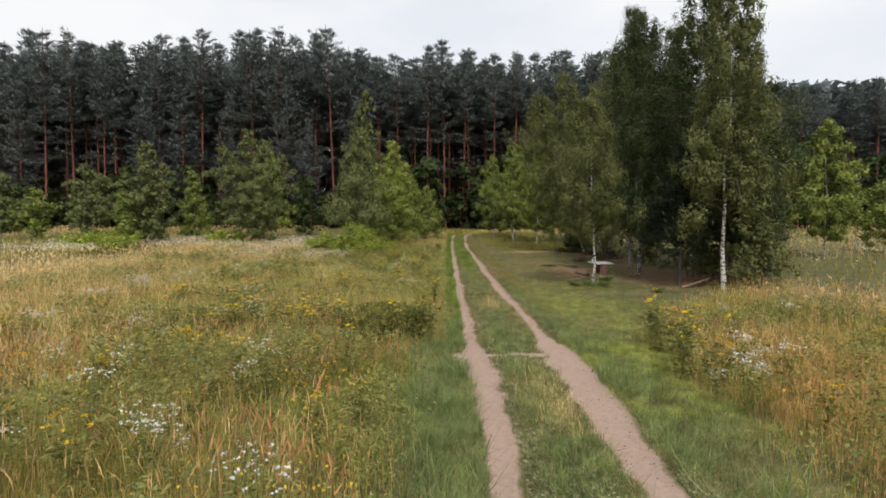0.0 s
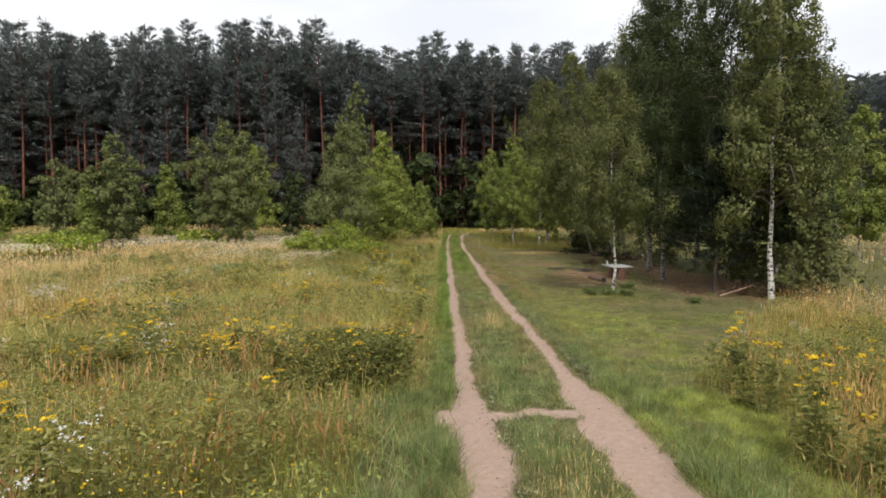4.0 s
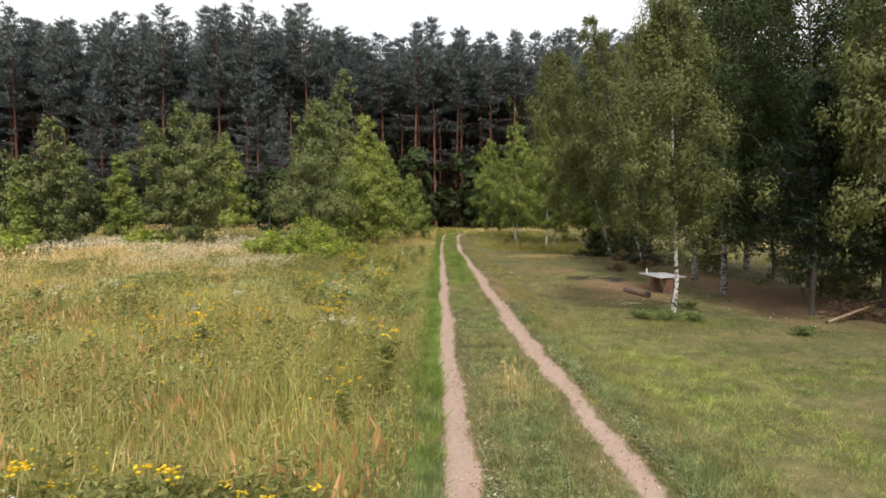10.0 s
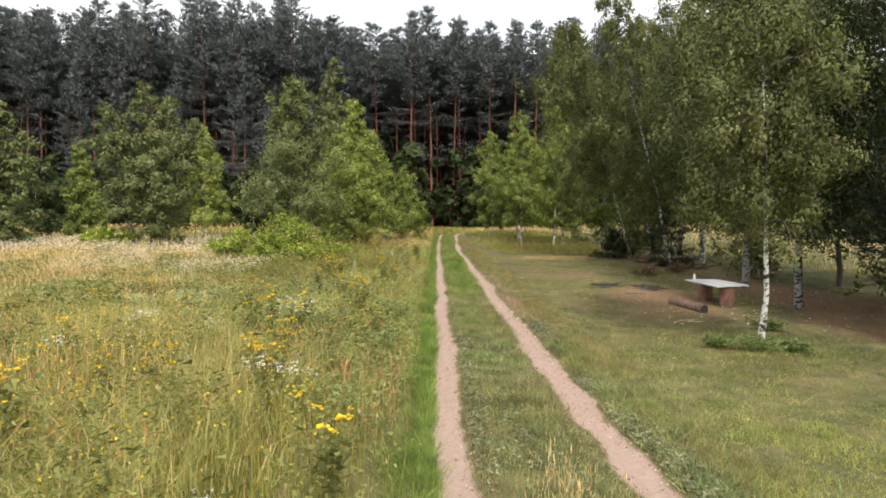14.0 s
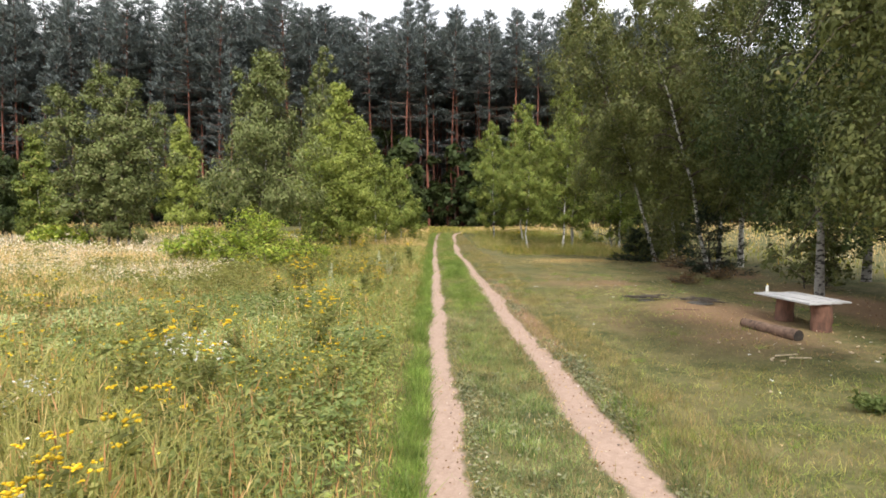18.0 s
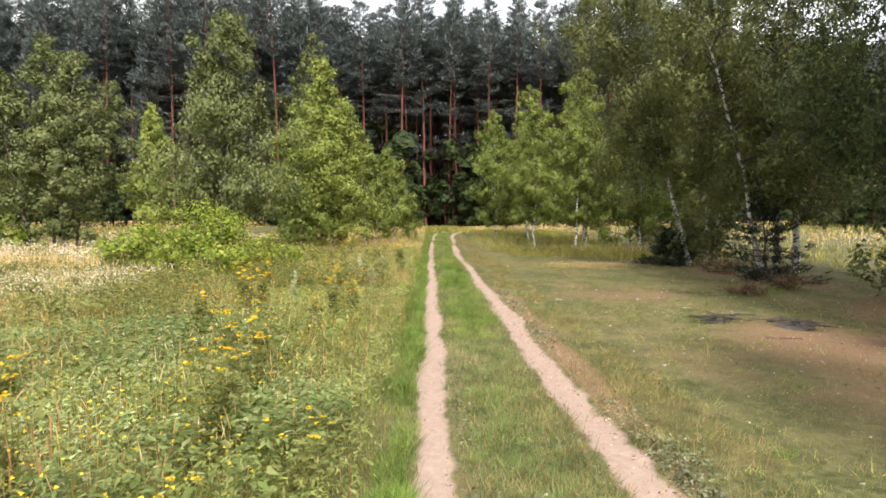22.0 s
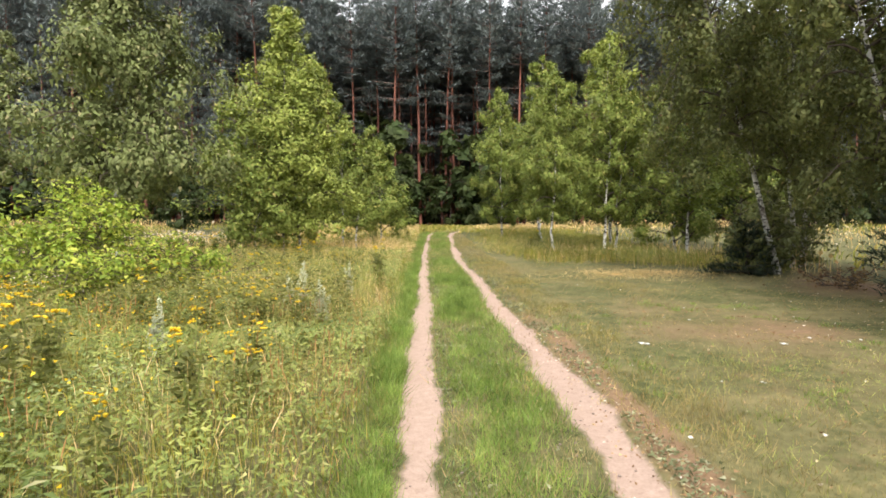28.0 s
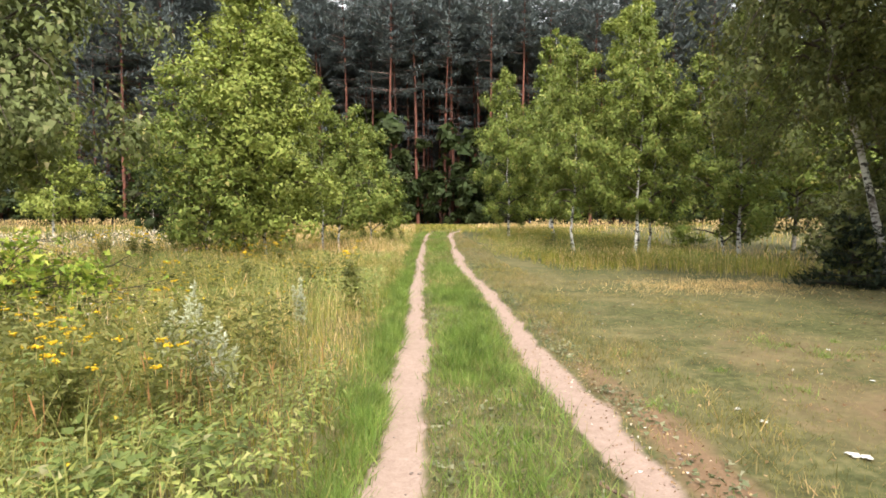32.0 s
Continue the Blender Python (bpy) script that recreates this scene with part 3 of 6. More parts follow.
    v, f = leaves(rng, c, np.concatenate(sizes), 1.5, 0.6, 0.5 + 1.2 * (weep >= 0.5), soft)
    soft = np.repeat(soft, 3, 0)
    part("crown", mesh_of("crown", v, facing(v, f, soft), leaf, True, soft), tree)
    return tree


def pine(name, height, crown_from, width, seed, label, needle, sprays=9, group="", bush=False, girth=0.0062, dead=44, tuft=0.5):
    """A pine at the origin: straight red trunk, whorls of limbs that carry flat, layered sprays of needles with upturned ends."""
    rng = np.random.default_rng(seed)
    tree = thing(name, 0, 0, 0, label, "tree", group)
    path = bent(rng, (0, 0, -0.3), (rng.normal(0, 0.25), rng.normal(0, 0.25), height), 0.05)
    v, f = tube(path, girth * height * (1 - 0.9 * np.linspace(0, 1, len(path))) + 0.01, 8)
    part("trunk", mesh_of("trunk", v, f, M_PINE_BARK if not bush else M_DARK_BARK, True), tree)
    twigs, centres, ways = Pile(), [], []
    whorls = int(height * (1 - crown_from) * (1.15 if not bush else 2.6)) + 4
    low = 0 if bush else 8
    for wv in range(-low, whorls):
        t = crown_from + (0.985 - crown_from) * (wv + rng.uniform(-0.2, 0.2)) / whorls
        if wv < 0:
            t = crown_from * rng.uniform(0.5, 1.0)
        u = max(0.0, (t - crown_from) / (1 - crown_from))
        n = rng.integers(4, 7) if wv >= 0 else rng.integers(1, 3)
        turn = rng.uniform(0, 6.28)
        for b in range(n):
            reach = 0.5 * width * ((0.7 + 0.4 * u if u < 0.4 else 0.8 * ((1 - u) / 0.6) ** 0.88 + 0.06) if not bush else (1 - u) * 0.95 + 0.1) * rng.uniform(0.5, 1.2)
            a = turn + b * 6.28 / n + rng.uniform(-0.4, 0.4)
            out, across = np.array([math.cos(a), math.sin(a), 0]), np.array([-math.sin(a), math.cos(a), 0])
            s = np.linspace(0, 1, 4)[:, None]
            p0 = np.array([np.interp(max(0, t) * height, path[:, 2], path[:, q]) for q in (0, 1)] + [t * height])
            limb = p0 + out * reach * s + np.array([0, 0, 1.0]) * reach * ((0.75 * u * u - 0.22) * s + 0.3 * s ** 3)
            v, f = tube(limb[::3], np.linspace(0.05 * (1.1 - u), 0.012, 2) * (1 if not bush else 0.4), 3)
            twigs.add(v, f)
            m = max(4, int(sprays * (0.35 + 3.0 * reach / width)))
            cu = 1.04 - 0.78 * rng.random(m) ** 1.3
            c = np.stack([np.interp(cu, s[:, 0], limb[:, q]) for q in range(3)], -1)
            side = rng.uniform(-1, 1, m) * reach * 0.62 * np.clip(1.3 - cu, 0.2, 0.7)
            c += across * side[:, None] + rng.normal(0, 1, c.shape) * [0.06, 0.06, 0.05 + 0.02 * reach]
            centres.append(c)
            ways.append(out * 0.8 + across * np.sign(side)[:, None] * rng.uniform(0.1, 0.8, (m, 1)) + [0, 0, 0.22 + 0.5 * u])
    for q in range(dead):
        t = rng.uniform(0.1, crown_from + 0.08)
        a, ln = rng.uniform(0, 6.28), rng.uniform(0.6, 2.4)
        p = np.array([0, 0, t * height])
        way = np.array([math.cos(a), math.sin(a), rng.uniform(-0.35, 0.05)])
        v, f = tube(np.stack([p, p + way * ln * 0.6, p + way * ln + [0, 0, 0.1]]), [0.03, 0.016, 0.006], 3)
        twigs.add(v, f)
    part("twigwork", twigs.mesh("twigwork", M_DARK_BARK if bush else M_DEAD_TWIG), tree, kind="stuff")
    c, w = np.concatenate(centres), np.concatenate(ways)
    k = 5 if sprays > 8 else 3
    c, w = np.repeat(c, k, 0), np.repeat(w, k, 0)
    c = c + rng.normal(0, 0.3 * tuft, c.shape) * [1, 1, 0.35]
    d = unit(unit(w) + rng.normal(0, 0.5, c.shape) * [1, 1, 0.6])
    flat = unit(rng.normal(0, 0.35, d.shape) + [0, 0, 1.0])
    side = unit(np.cross(d, flat))
    ln = (tuft * rng.uniform(0.55, 1.4, len(c)))[:, None]
    v = np.stack([c - d * ln * 0.35 + side * ln * 0.1, c - d * ln * 0.35 - side * ln * 0.1, c + d * ln * 0.75], 1).reshape(-1, 3)
    soft = np.repeat(unit(0.5 * unit(c * [1, 1, 0]) + 0.45 * rng.normal(size=c.shape) + [0, 0, 0.6]), 3, 0)
    f = facing(v, np.arange(len(v)).reshape(-1, 3), soft)
    part("crown", mesh_of("crown", v, f, needle, True, soft), tree)
    return tree


def turned(x, y, size, rng, sink=0.1, lean=0.0, tall=1.0):
    return Matrix.Translation((x, y, gz(x, y) - sink)) @ pose(0, 0, 0, rng.normal(0, lean), rng.normal(0, lean), rng.uniform(0, 360)) @ Matrix.Diagonal((size, size, size * tall, 1))


# single trees on the left meadow
LEFT = "birches standing in the meadow"
broadleaf("birch_tree", -14.0, 43.5, 8.9, 5.0, "broad many-stemmed olive-green birch with slender leaning stems", M_OLIVE_LEAF,
          stems=((0.3, 0, 0.7, 0, 0.9), (-0.3, 0.3, -0.3, 0.3, 1.0), (-0.6, -0.2, -1.5, -0.3, 0.85), (0.5, 0.3, 1.6, 0.2, 0.78)), crown_from=0.1, shape=(0.5, 0.95, 1.05, 1.0, 0.8, 0.45, 0.15), count=56000, leaf_size=0.07, limbs=100, seed=3, trunk_bark=M_GREY_BIRCH, group=LEFT, puff=1.3)
broadleaf("birch_tree", -22.3, 44.2, 8.0, 4.0, "dark olive birch clump with several stems", M_OLIVE_LEAF,
          stems=((0, 0, 0.2, 0, 1.0), (0.4, 0.2, 1.0, 0, 0.8), (-0.5, 0, -1.1, 0, 0.72)), crown_from=0.08, count=20800, leaf_size=0.096, limbs=70, seed=4, trunk_bark=M_GREY_BIRCH, group=LEFT)
broadleaf("birch_tree", -23.3, 43.0, 4.3, 1.9, "small light green birch sapling", M_BIRCH_LEAF, crown_from=0.15, shape="cone", count=7000, leaf_size=0.07, limbs=44, seed=5, group=LEFT, puff=1.3)
broadleaf("birch_tree", -20.7, 48.6, 6.1, 3.0, "young green birch with a pointed crown", M_BIRCH_LEAF, crown_from=0.1, shape="cone", count=13000, leaf_size=0.08, limbs=50, seed=6, group=LEFT, puff=1.25)
broadleaf("birch_tree", -17.0, 58.5, 8.7, 4.0, "young birch with a light yellow-green cone crown", M_LIME_LEAF, crown_from=0.12, shape="cone", count=22000, leaf_size=0.085, limbs=60, seed=7, group=LEFT, puff=1.25)
broadleaf("birch_tree", -5.5, 38.3, 8.0, 3.6, "slim weeping birch with a white trunk", M_OLIVE_LEAF, crown_from=0.24, count=36000, leaf_size=0.055, weep=0.5, limbs=56, seed=8, girth=0.0065, group=LEFT, inner=0.35, puff=1.3, shape=(0.75, 1.05, 1.05, 0.95, 0.8, 0.6, 0.4, 0.15))
broadleaf("birch_tree", -3.9, 45.0, 8.2, 4.4, "bright green birch with a tall pointed crown", M_LIME_LEAF, stems=((0, 0, 0.1, 0, 1.0), (0.5, 0.4, 0.5, 0.4, 0.8)), crown_from=0.1, shape=(0.85, 1.05, 1.05, 1.0, 0.85, 0.65, 0.42, 0.15), count=52000, leaf_size=0.06, limbs=100, seed=9, group=LEFT, puff=1.18)
broadleaf("birch_tree", -5.1, 44.4, 5.0, 3.6, "low bushy young birch", M_BIRCH_LEAF, stems=((0, 0, 0, 0, 1.0), (0.5, 0, 0.8, 0, 0.8)), crown_from=0.08, shape="round", count=20800, leaf_size=0.054, limbs=60, seed=10, group=LEFT, puff=1.18)
broadleaf("birch_tree", -2.5, 49.0, 5.9, 3.4, "slender young birch with thin pale stems", M_BIRCH_LEAF, stems=((0, 0, -0.2, 0, 1.0), (0.6, 0, 0.5, 0, 0.85)), crown_from=0.15, shape="cone", count=19200, leaf_size=0.060, limbs=45, seed=11, group=LEFT, puff=1.18)
broadleaf("birch_tree", -1.4, 54.0, 5.0, 3.6, "small grey-green bushy birch", M_BIRCH_LEAF, crown_from=0.1, shape="cone", count=12800, leaf_size=0.072, seed=12, group=LEFT, puff=1.18)
broadleaf("birch_tree", -9.4, 73.0, 17.5, 5.0, "tall thin-topped birch at the edge of the wood", M_OLIVE_LEAF, crown_from=0.3, shape=(0.7, 1.0, 0.9, 0.7, 0.45, 0.15), count=14000, leaf_size=0.13, weep=0.5, limbs=60, seed=20, girth=0.006, group=LEFT)
broadleaf("hazel_bush", -1.7, 68.0, 4.6, 4.6, "dark green hazel bush beside the track", M_DARK_LEAF, stems=((0, 0, 0, 0, 1.0), (0.5, 0, 1, 0, 0.8), (-0.5, 0, -1, 0, 0.8)), trunk_bark=M_DARK_BARK, crown_from=0.03, shape="round", count=8000, leaf_size=0.15, limbs=60, seed=13, category="bush")
broadleaf("birch_tree", -36.5, 60.0, 7.4, 5.6, "grey-green birch at the meadow's edge", M_OLIVE_LEAF, stems=((0, 0, 0, 0, 1.0), (0.6, 0, 1.2, 0, 0.85)), crown_from=0.06, shape="round", count=10400, leaf_size=0.120, limbs=45, seed=14, group=LEFT)
broadleaf("birch_tree", -36.0, 52.0, 4.8, 3.0, "small birch at the meadow's edge", M_BIRCH_LEAF, crown_from=0.1, count=5600, leaf_size=0.112, seed=15, group=LEFT)
broadleaf("birch_tree", -43.0, 57.0, 6.6, 4.6, "rounded birch at the meadow's edge", M_OLIVE_LEAF, crown_from=0.08, shape="round", count=8000, leaf_size=0.120, seed=16, group=LEFT)
broadleaf("birch_tree", -28.0, 56.0, 6.2, 4.2, "dark green rounded sapling", M_DARK_LEAF, crown_from=0.05, shape="round", count=8000, leaf_size=0.120, seed=17, group=LEFT)
broadleaf("birch_tree", -15.5, 66.0, 6.6, 4.0, "dull green young birch before the pines", M_DARK_LEAF, crown_from=0.05, shape="cone", count=8800, leaf_size=0.120, seed=18, group=LEFT)
broadleaf("birch_tree", -11.0, 69.0, 6.4, 3.8, "grey-green sapling before the pines", M_OLIVE_LEAF, crown_from=0.08, shape="cone", count=8000, leaf_size=0.112, seed=19, group=LEFT)

# the grove on the right, its shade partly put into darker leaf colours
RIGHT = "birches of the grove"
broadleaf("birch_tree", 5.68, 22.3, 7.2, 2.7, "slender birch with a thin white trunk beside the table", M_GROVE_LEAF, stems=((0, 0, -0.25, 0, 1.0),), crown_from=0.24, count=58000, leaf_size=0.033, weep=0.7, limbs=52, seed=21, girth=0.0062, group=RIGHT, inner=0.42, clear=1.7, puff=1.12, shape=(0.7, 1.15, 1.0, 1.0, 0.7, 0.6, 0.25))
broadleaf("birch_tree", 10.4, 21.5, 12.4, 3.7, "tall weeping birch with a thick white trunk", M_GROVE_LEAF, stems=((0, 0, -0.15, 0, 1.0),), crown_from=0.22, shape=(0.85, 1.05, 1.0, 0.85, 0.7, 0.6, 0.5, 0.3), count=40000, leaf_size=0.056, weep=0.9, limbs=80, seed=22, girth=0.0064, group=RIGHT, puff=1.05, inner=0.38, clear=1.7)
broadleaf("birch_tree", 5.9, 49.1, 7.4, 3.0, "birch with a slim pale trunk", M_BIRCH_LEAF, crown_from=0.22, count=36000, leaf_size=0.046, weep=0.6, limbs=45, seed=23, group=RIGHT, puff=1.05, shape=(0.6, 0.9, 1.0, 0.95, 0.8, 0.6, 0.4, 0.15), inner=0.45)
broadleaf("birch_tree", 4.9, 58.0, 8.2, 3.6, "pale green birch beside the track", M_BIRCH_LEAF, crown_from=0.12, count=33000, leaf_size=0.055, weep=0.5, limbs=50, seed=24, group=RIGHT, puff=1.05, shape=(0.6, 0.9, 1.0, 0.95, 0.8, 0.6, 0.4, 0.15), inner=0.36)
broadleaf("birch_tree", 6.6, 55.0, 9.4, 3.6, "tall green thin-topped birch", M_BIRCH_LEAF, crown_from=0.15, count=27000, leaf_size=0.067, weep=0.5, limbs=50, seed=25, group=RIGHT, puff=1.05, shape=(0.6, 0.9, 1.0, 0.95, 0.8, 0.6, 0.4, 0.15), inner=0.36)
broadleaf("birch_tree", 7.8, 48.5, 8.2, 3.4, "green birch with dense twigs", M_BIRCH_LEAF, stems=((0, 0, 0.1, 0, 1.0), (0.5, 0.2, 0.6, 0, 0.8)), crown_from=0.17, count=39000, leaf_size=0.052, weep=0.5, limbs=55, seed=26, group=RIGHT, puff=1.05, shape=(0.6, 0.9, 1.0, 0.95, 0.8, 0.6, 0.4, 0.15), inner=0.36)
broadleaf("birch_tree", 8.9, 51.5, 9.4, 4.0, "tall leafy green birch", M_LIME_LEAF, crown_from=0.18, count=30000, leaf_size=0.067, weep=0.4, limbs=55, seed=27, group=RIGHT, puff=1.05, shape=(0.6, 0.9, 1.0, 0.95, 0.8, 0.6, 0.4, 0.15), inner=0.36)
broadleaf("birch_tree", 10.4, 46.8, 8.2, 4.2, "bushy green birch with low twigs", M_BIRCH_LEAF, stems=((0, 0, 0.1, 0, 1.0), (-0.4, 0.2, -0.9, 0, 0.75)), crown_from=0.07, count=45000, leaf_size=0.049, limbs=60, seed=28, group=RIGHT, puff=1.05, shape=(0.6, 0.9, 1.0, 0.95, 0.8, 0.6, 0.4, 0.15), inner=0.36)
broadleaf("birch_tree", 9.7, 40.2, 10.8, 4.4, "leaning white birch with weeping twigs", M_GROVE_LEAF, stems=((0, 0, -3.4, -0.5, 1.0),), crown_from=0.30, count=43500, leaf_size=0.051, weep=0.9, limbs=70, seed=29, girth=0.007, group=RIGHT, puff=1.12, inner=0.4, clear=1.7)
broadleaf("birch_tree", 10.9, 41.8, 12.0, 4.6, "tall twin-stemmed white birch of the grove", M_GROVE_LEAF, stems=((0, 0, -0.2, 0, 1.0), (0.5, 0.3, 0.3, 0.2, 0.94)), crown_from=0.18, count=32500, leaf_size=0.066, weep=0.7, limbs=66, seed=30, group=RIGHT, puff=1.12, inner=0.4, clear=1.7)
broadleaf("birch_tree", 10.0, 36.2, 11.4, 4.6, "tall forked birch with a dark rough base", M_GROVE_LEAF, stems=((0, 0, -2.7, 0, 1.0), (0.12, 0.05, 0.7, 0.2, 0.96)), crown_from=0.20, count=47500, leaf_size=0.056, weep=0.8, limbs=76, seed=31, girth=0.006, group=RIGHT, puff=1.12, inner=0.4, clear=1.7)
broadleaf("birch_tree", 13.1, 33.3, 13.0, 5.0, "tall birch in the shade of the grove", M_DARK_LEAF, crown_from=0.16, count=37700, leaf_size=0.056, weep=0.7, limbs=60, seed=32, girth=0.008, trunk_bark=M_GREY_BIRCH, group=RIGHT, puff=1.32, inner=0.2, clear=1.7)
broadleaf("birch_tree", 9.6, 30.2, 13.3, 4.6, "tall shade-dark birch with hanging twigs", M_DARK_LEAF, crown_from=0.18, count=50000, leaf_size=0.044, weep=0.9, limbs=65, seed=33, trunk_bark=M_GREY_BIRCH, group=RIGHT, puff=1.32, inner=0.2, clear=1.7)
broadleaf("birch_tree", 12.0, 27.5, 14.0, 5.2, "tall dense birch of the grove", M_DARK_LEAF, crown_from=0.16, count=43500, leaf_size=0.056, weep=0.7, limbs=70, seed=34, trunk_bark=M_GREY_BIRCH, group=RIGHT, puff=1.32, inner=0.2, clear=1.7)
broadleaf("birch_tree", 8.9, 26.2, 11.7, 3.8, "shade-dark birch behind the table", M_DARK_LEAF, crown_from=0.13, count=50000, leaf_size=0.044, weep=0.8, limbs=65, seed=35, trunk_bark=M_GREY_BIRCH, group=RIGHT, puff=1.32, inner=0.2, clear=1.7)
broadleaf("birch_tree", 12.2, 23.4, 7.6, 2.8, "shade-dark birch with trailing twigs", M_DARK_LEAF, crown_from=0.13, count=34800, leaf_size=0.056, weep=0.9, limbs=60, seed=36, trunk_bark=M_GREY_BIRCH, group=RIGHT, puff=1.32, inner=0.2, clear=1.7)
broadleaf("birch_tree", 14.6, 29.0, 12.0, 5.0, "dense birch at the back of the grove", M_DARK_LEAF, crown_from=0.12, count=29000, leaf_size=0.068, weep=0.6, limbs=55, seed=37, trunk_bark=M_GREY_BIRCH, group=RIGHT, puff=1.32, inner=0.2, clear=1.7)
broadleaf("birch_tree", 11.8, 38.0, 14.0, 5.4, "tall grove birch with shade-dark foliage", M_GROVE_LEAF, crown_from=0.12, count=34800, leaf_size=0.056, weep=0.7, limbs=60, seed=38, group=RIGHT, puff=1.32, inner=0.2, clear=1.7)
broadleaf("birch_tree", 24.2, 37.3, 8.6, 4.2, "rounded green birch in the far meadow", M_BIRCH_LEAF, crown_from=0.12, count=16000, leaf_size=0.096, limbs=50, seed=39, group=RIGHT, puff=1.15)
broadleaf("birch_tree", 30.5, 40.5, 5.0, 3.6, "small green birch in the far meadow", M_BIRCH_LEAF, crown_from=0.1, count=8000, leaf_size=0.104, seed=40, group=RIGHT, puff=1.15)
broadleaf("birch_tree", 13.5, 49.0, 9.0, 4.6, "green birch at the back of the grove", M_BIRCH_LEAF, crown_from=0.12, count=16000, leaf_size=0.096, limbs=50, seed=41, trunk_bark=M_GREY_BIRCH, group=RIGHT, puff=1.15)
broadleaf("birch_tree", 8.0, 63.0, 8.6, 4.4, "birch at the far end of the grove", M_BIRCH_LEAF, crown_from=0.08, count=14000, leaf_size=0.104, limbs=50, seed=42, group=RIGHT, puff=1.15)

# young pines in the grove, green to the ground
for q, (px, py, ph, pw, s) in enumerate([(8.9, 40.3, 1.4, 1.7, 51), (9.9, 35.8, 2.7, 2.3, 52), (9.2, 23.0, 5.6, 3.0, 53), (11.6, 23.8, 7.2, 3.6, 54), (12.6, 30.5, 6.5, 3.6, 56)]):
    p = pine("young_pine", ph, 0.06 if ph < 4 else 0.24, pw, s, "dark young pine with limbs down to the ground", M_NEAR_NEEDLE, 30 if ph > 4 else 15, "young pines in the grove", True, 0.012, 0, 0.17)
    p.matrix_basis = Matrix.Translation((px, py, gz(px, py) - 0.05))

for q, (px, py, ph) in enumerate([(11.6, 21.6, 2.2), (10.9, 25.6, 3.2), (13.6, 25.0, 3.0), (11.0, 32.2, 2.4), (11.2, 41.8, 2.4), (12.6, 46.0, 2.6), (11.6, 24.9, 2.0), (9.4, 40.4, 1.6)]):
    broadleaf("grove_shrub", px, py, ph, ph * 1.05, "shade-dark twiggy shrub under the birches", M_GROVE_LEAF, stems=((0, 0, 0.2, 0, 1.0), (0.3, 0.2, 0.5, 0.2, 0.8), (-0.3, 0, -0.5, 0, 0.75)), trunk_bark=M_DARK_BARK,
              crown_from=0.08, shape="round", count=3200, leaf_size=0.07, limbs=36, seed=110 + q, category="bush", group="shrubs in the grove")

# ---- the pine wood ----
WOOD = "pines of the wood"
rng = np.random.default_rng(71)
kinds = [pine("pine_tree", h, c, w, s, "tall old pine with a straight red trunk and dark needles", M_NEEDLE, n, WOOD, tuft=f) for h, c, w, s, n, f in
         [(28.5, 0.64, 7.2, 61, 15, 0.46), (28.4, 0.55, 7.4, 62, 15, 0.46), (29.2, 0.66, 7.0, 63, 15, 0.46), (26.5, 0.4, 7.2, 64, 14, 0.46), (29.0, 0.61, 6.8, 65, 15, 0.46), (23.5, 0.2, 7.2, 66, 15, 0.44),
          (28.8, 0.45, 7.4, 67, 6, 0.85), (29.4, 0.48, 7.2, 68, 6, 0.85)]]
spots = []
for row, (y0, step) in enumerate([(89.0, 3.3), (92.0, 3.2), (95.5, 3.3), (99.5, 2.8), (103.5, 2.8)]):
    for k, px in enumerate(np.arange(-92, 100, step)):
        spots.append((px + rng.uniform(-1.4, 1.4), y0 + rng.uniform(-1.5, 1.5), row))
first = {}
for px, py, row in spots:
    k = int(rng.choice([6, 7] if row > 2 and abs(px - 3) > 17 else [3, 5, 1, 0] if row == 0 and px < -10 and rng.random() < 0.6 else [0, 2, 4] if abs(px) < 14 else [0, 1, 2, 4]))
    m = turned(px, py, rng.uniform(0.93, 1.03) * (1.015 if px < -15 else 0.945 if px < 5 else 0.925 if px < 34 else 0.78), rng, 0.2, 1.0)
    if k not in first:
        first[k] = True
        kinds[k].matrix_basis = m
    else:
        copy_thing(kinds[k], m)
for k in range(8):
    if k not in first:
        kinds[k].matrix_basis = turned(-60 + 9 * k, 90, 1, rng, 0.2)
for px, py, s in ((-23.0, 87.0, 0.98), (-12.4, 86.5, 0.86), (-19.0, 84.5, 0.7)):
    copy_thing(kinds[5], turned(px, py, s, rng, 0.2))

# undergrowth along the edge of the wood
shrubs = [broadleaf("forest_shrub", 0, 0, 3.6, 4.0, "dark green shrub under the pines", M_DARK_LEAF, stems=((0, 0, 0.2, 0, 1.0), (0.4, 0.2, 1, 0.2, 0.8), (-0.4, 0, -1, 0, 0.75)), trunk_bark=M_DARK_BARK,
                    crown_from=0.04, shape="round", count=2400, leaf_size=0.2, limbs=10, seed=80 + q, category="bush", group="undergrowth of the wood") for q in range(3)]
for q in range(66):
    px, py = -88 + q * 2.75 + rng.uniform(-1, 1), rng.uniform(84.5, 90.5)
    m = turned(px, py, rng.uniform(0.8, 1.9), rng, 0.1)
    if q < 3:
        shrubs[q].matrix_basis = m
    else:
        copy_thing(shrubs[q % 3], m)


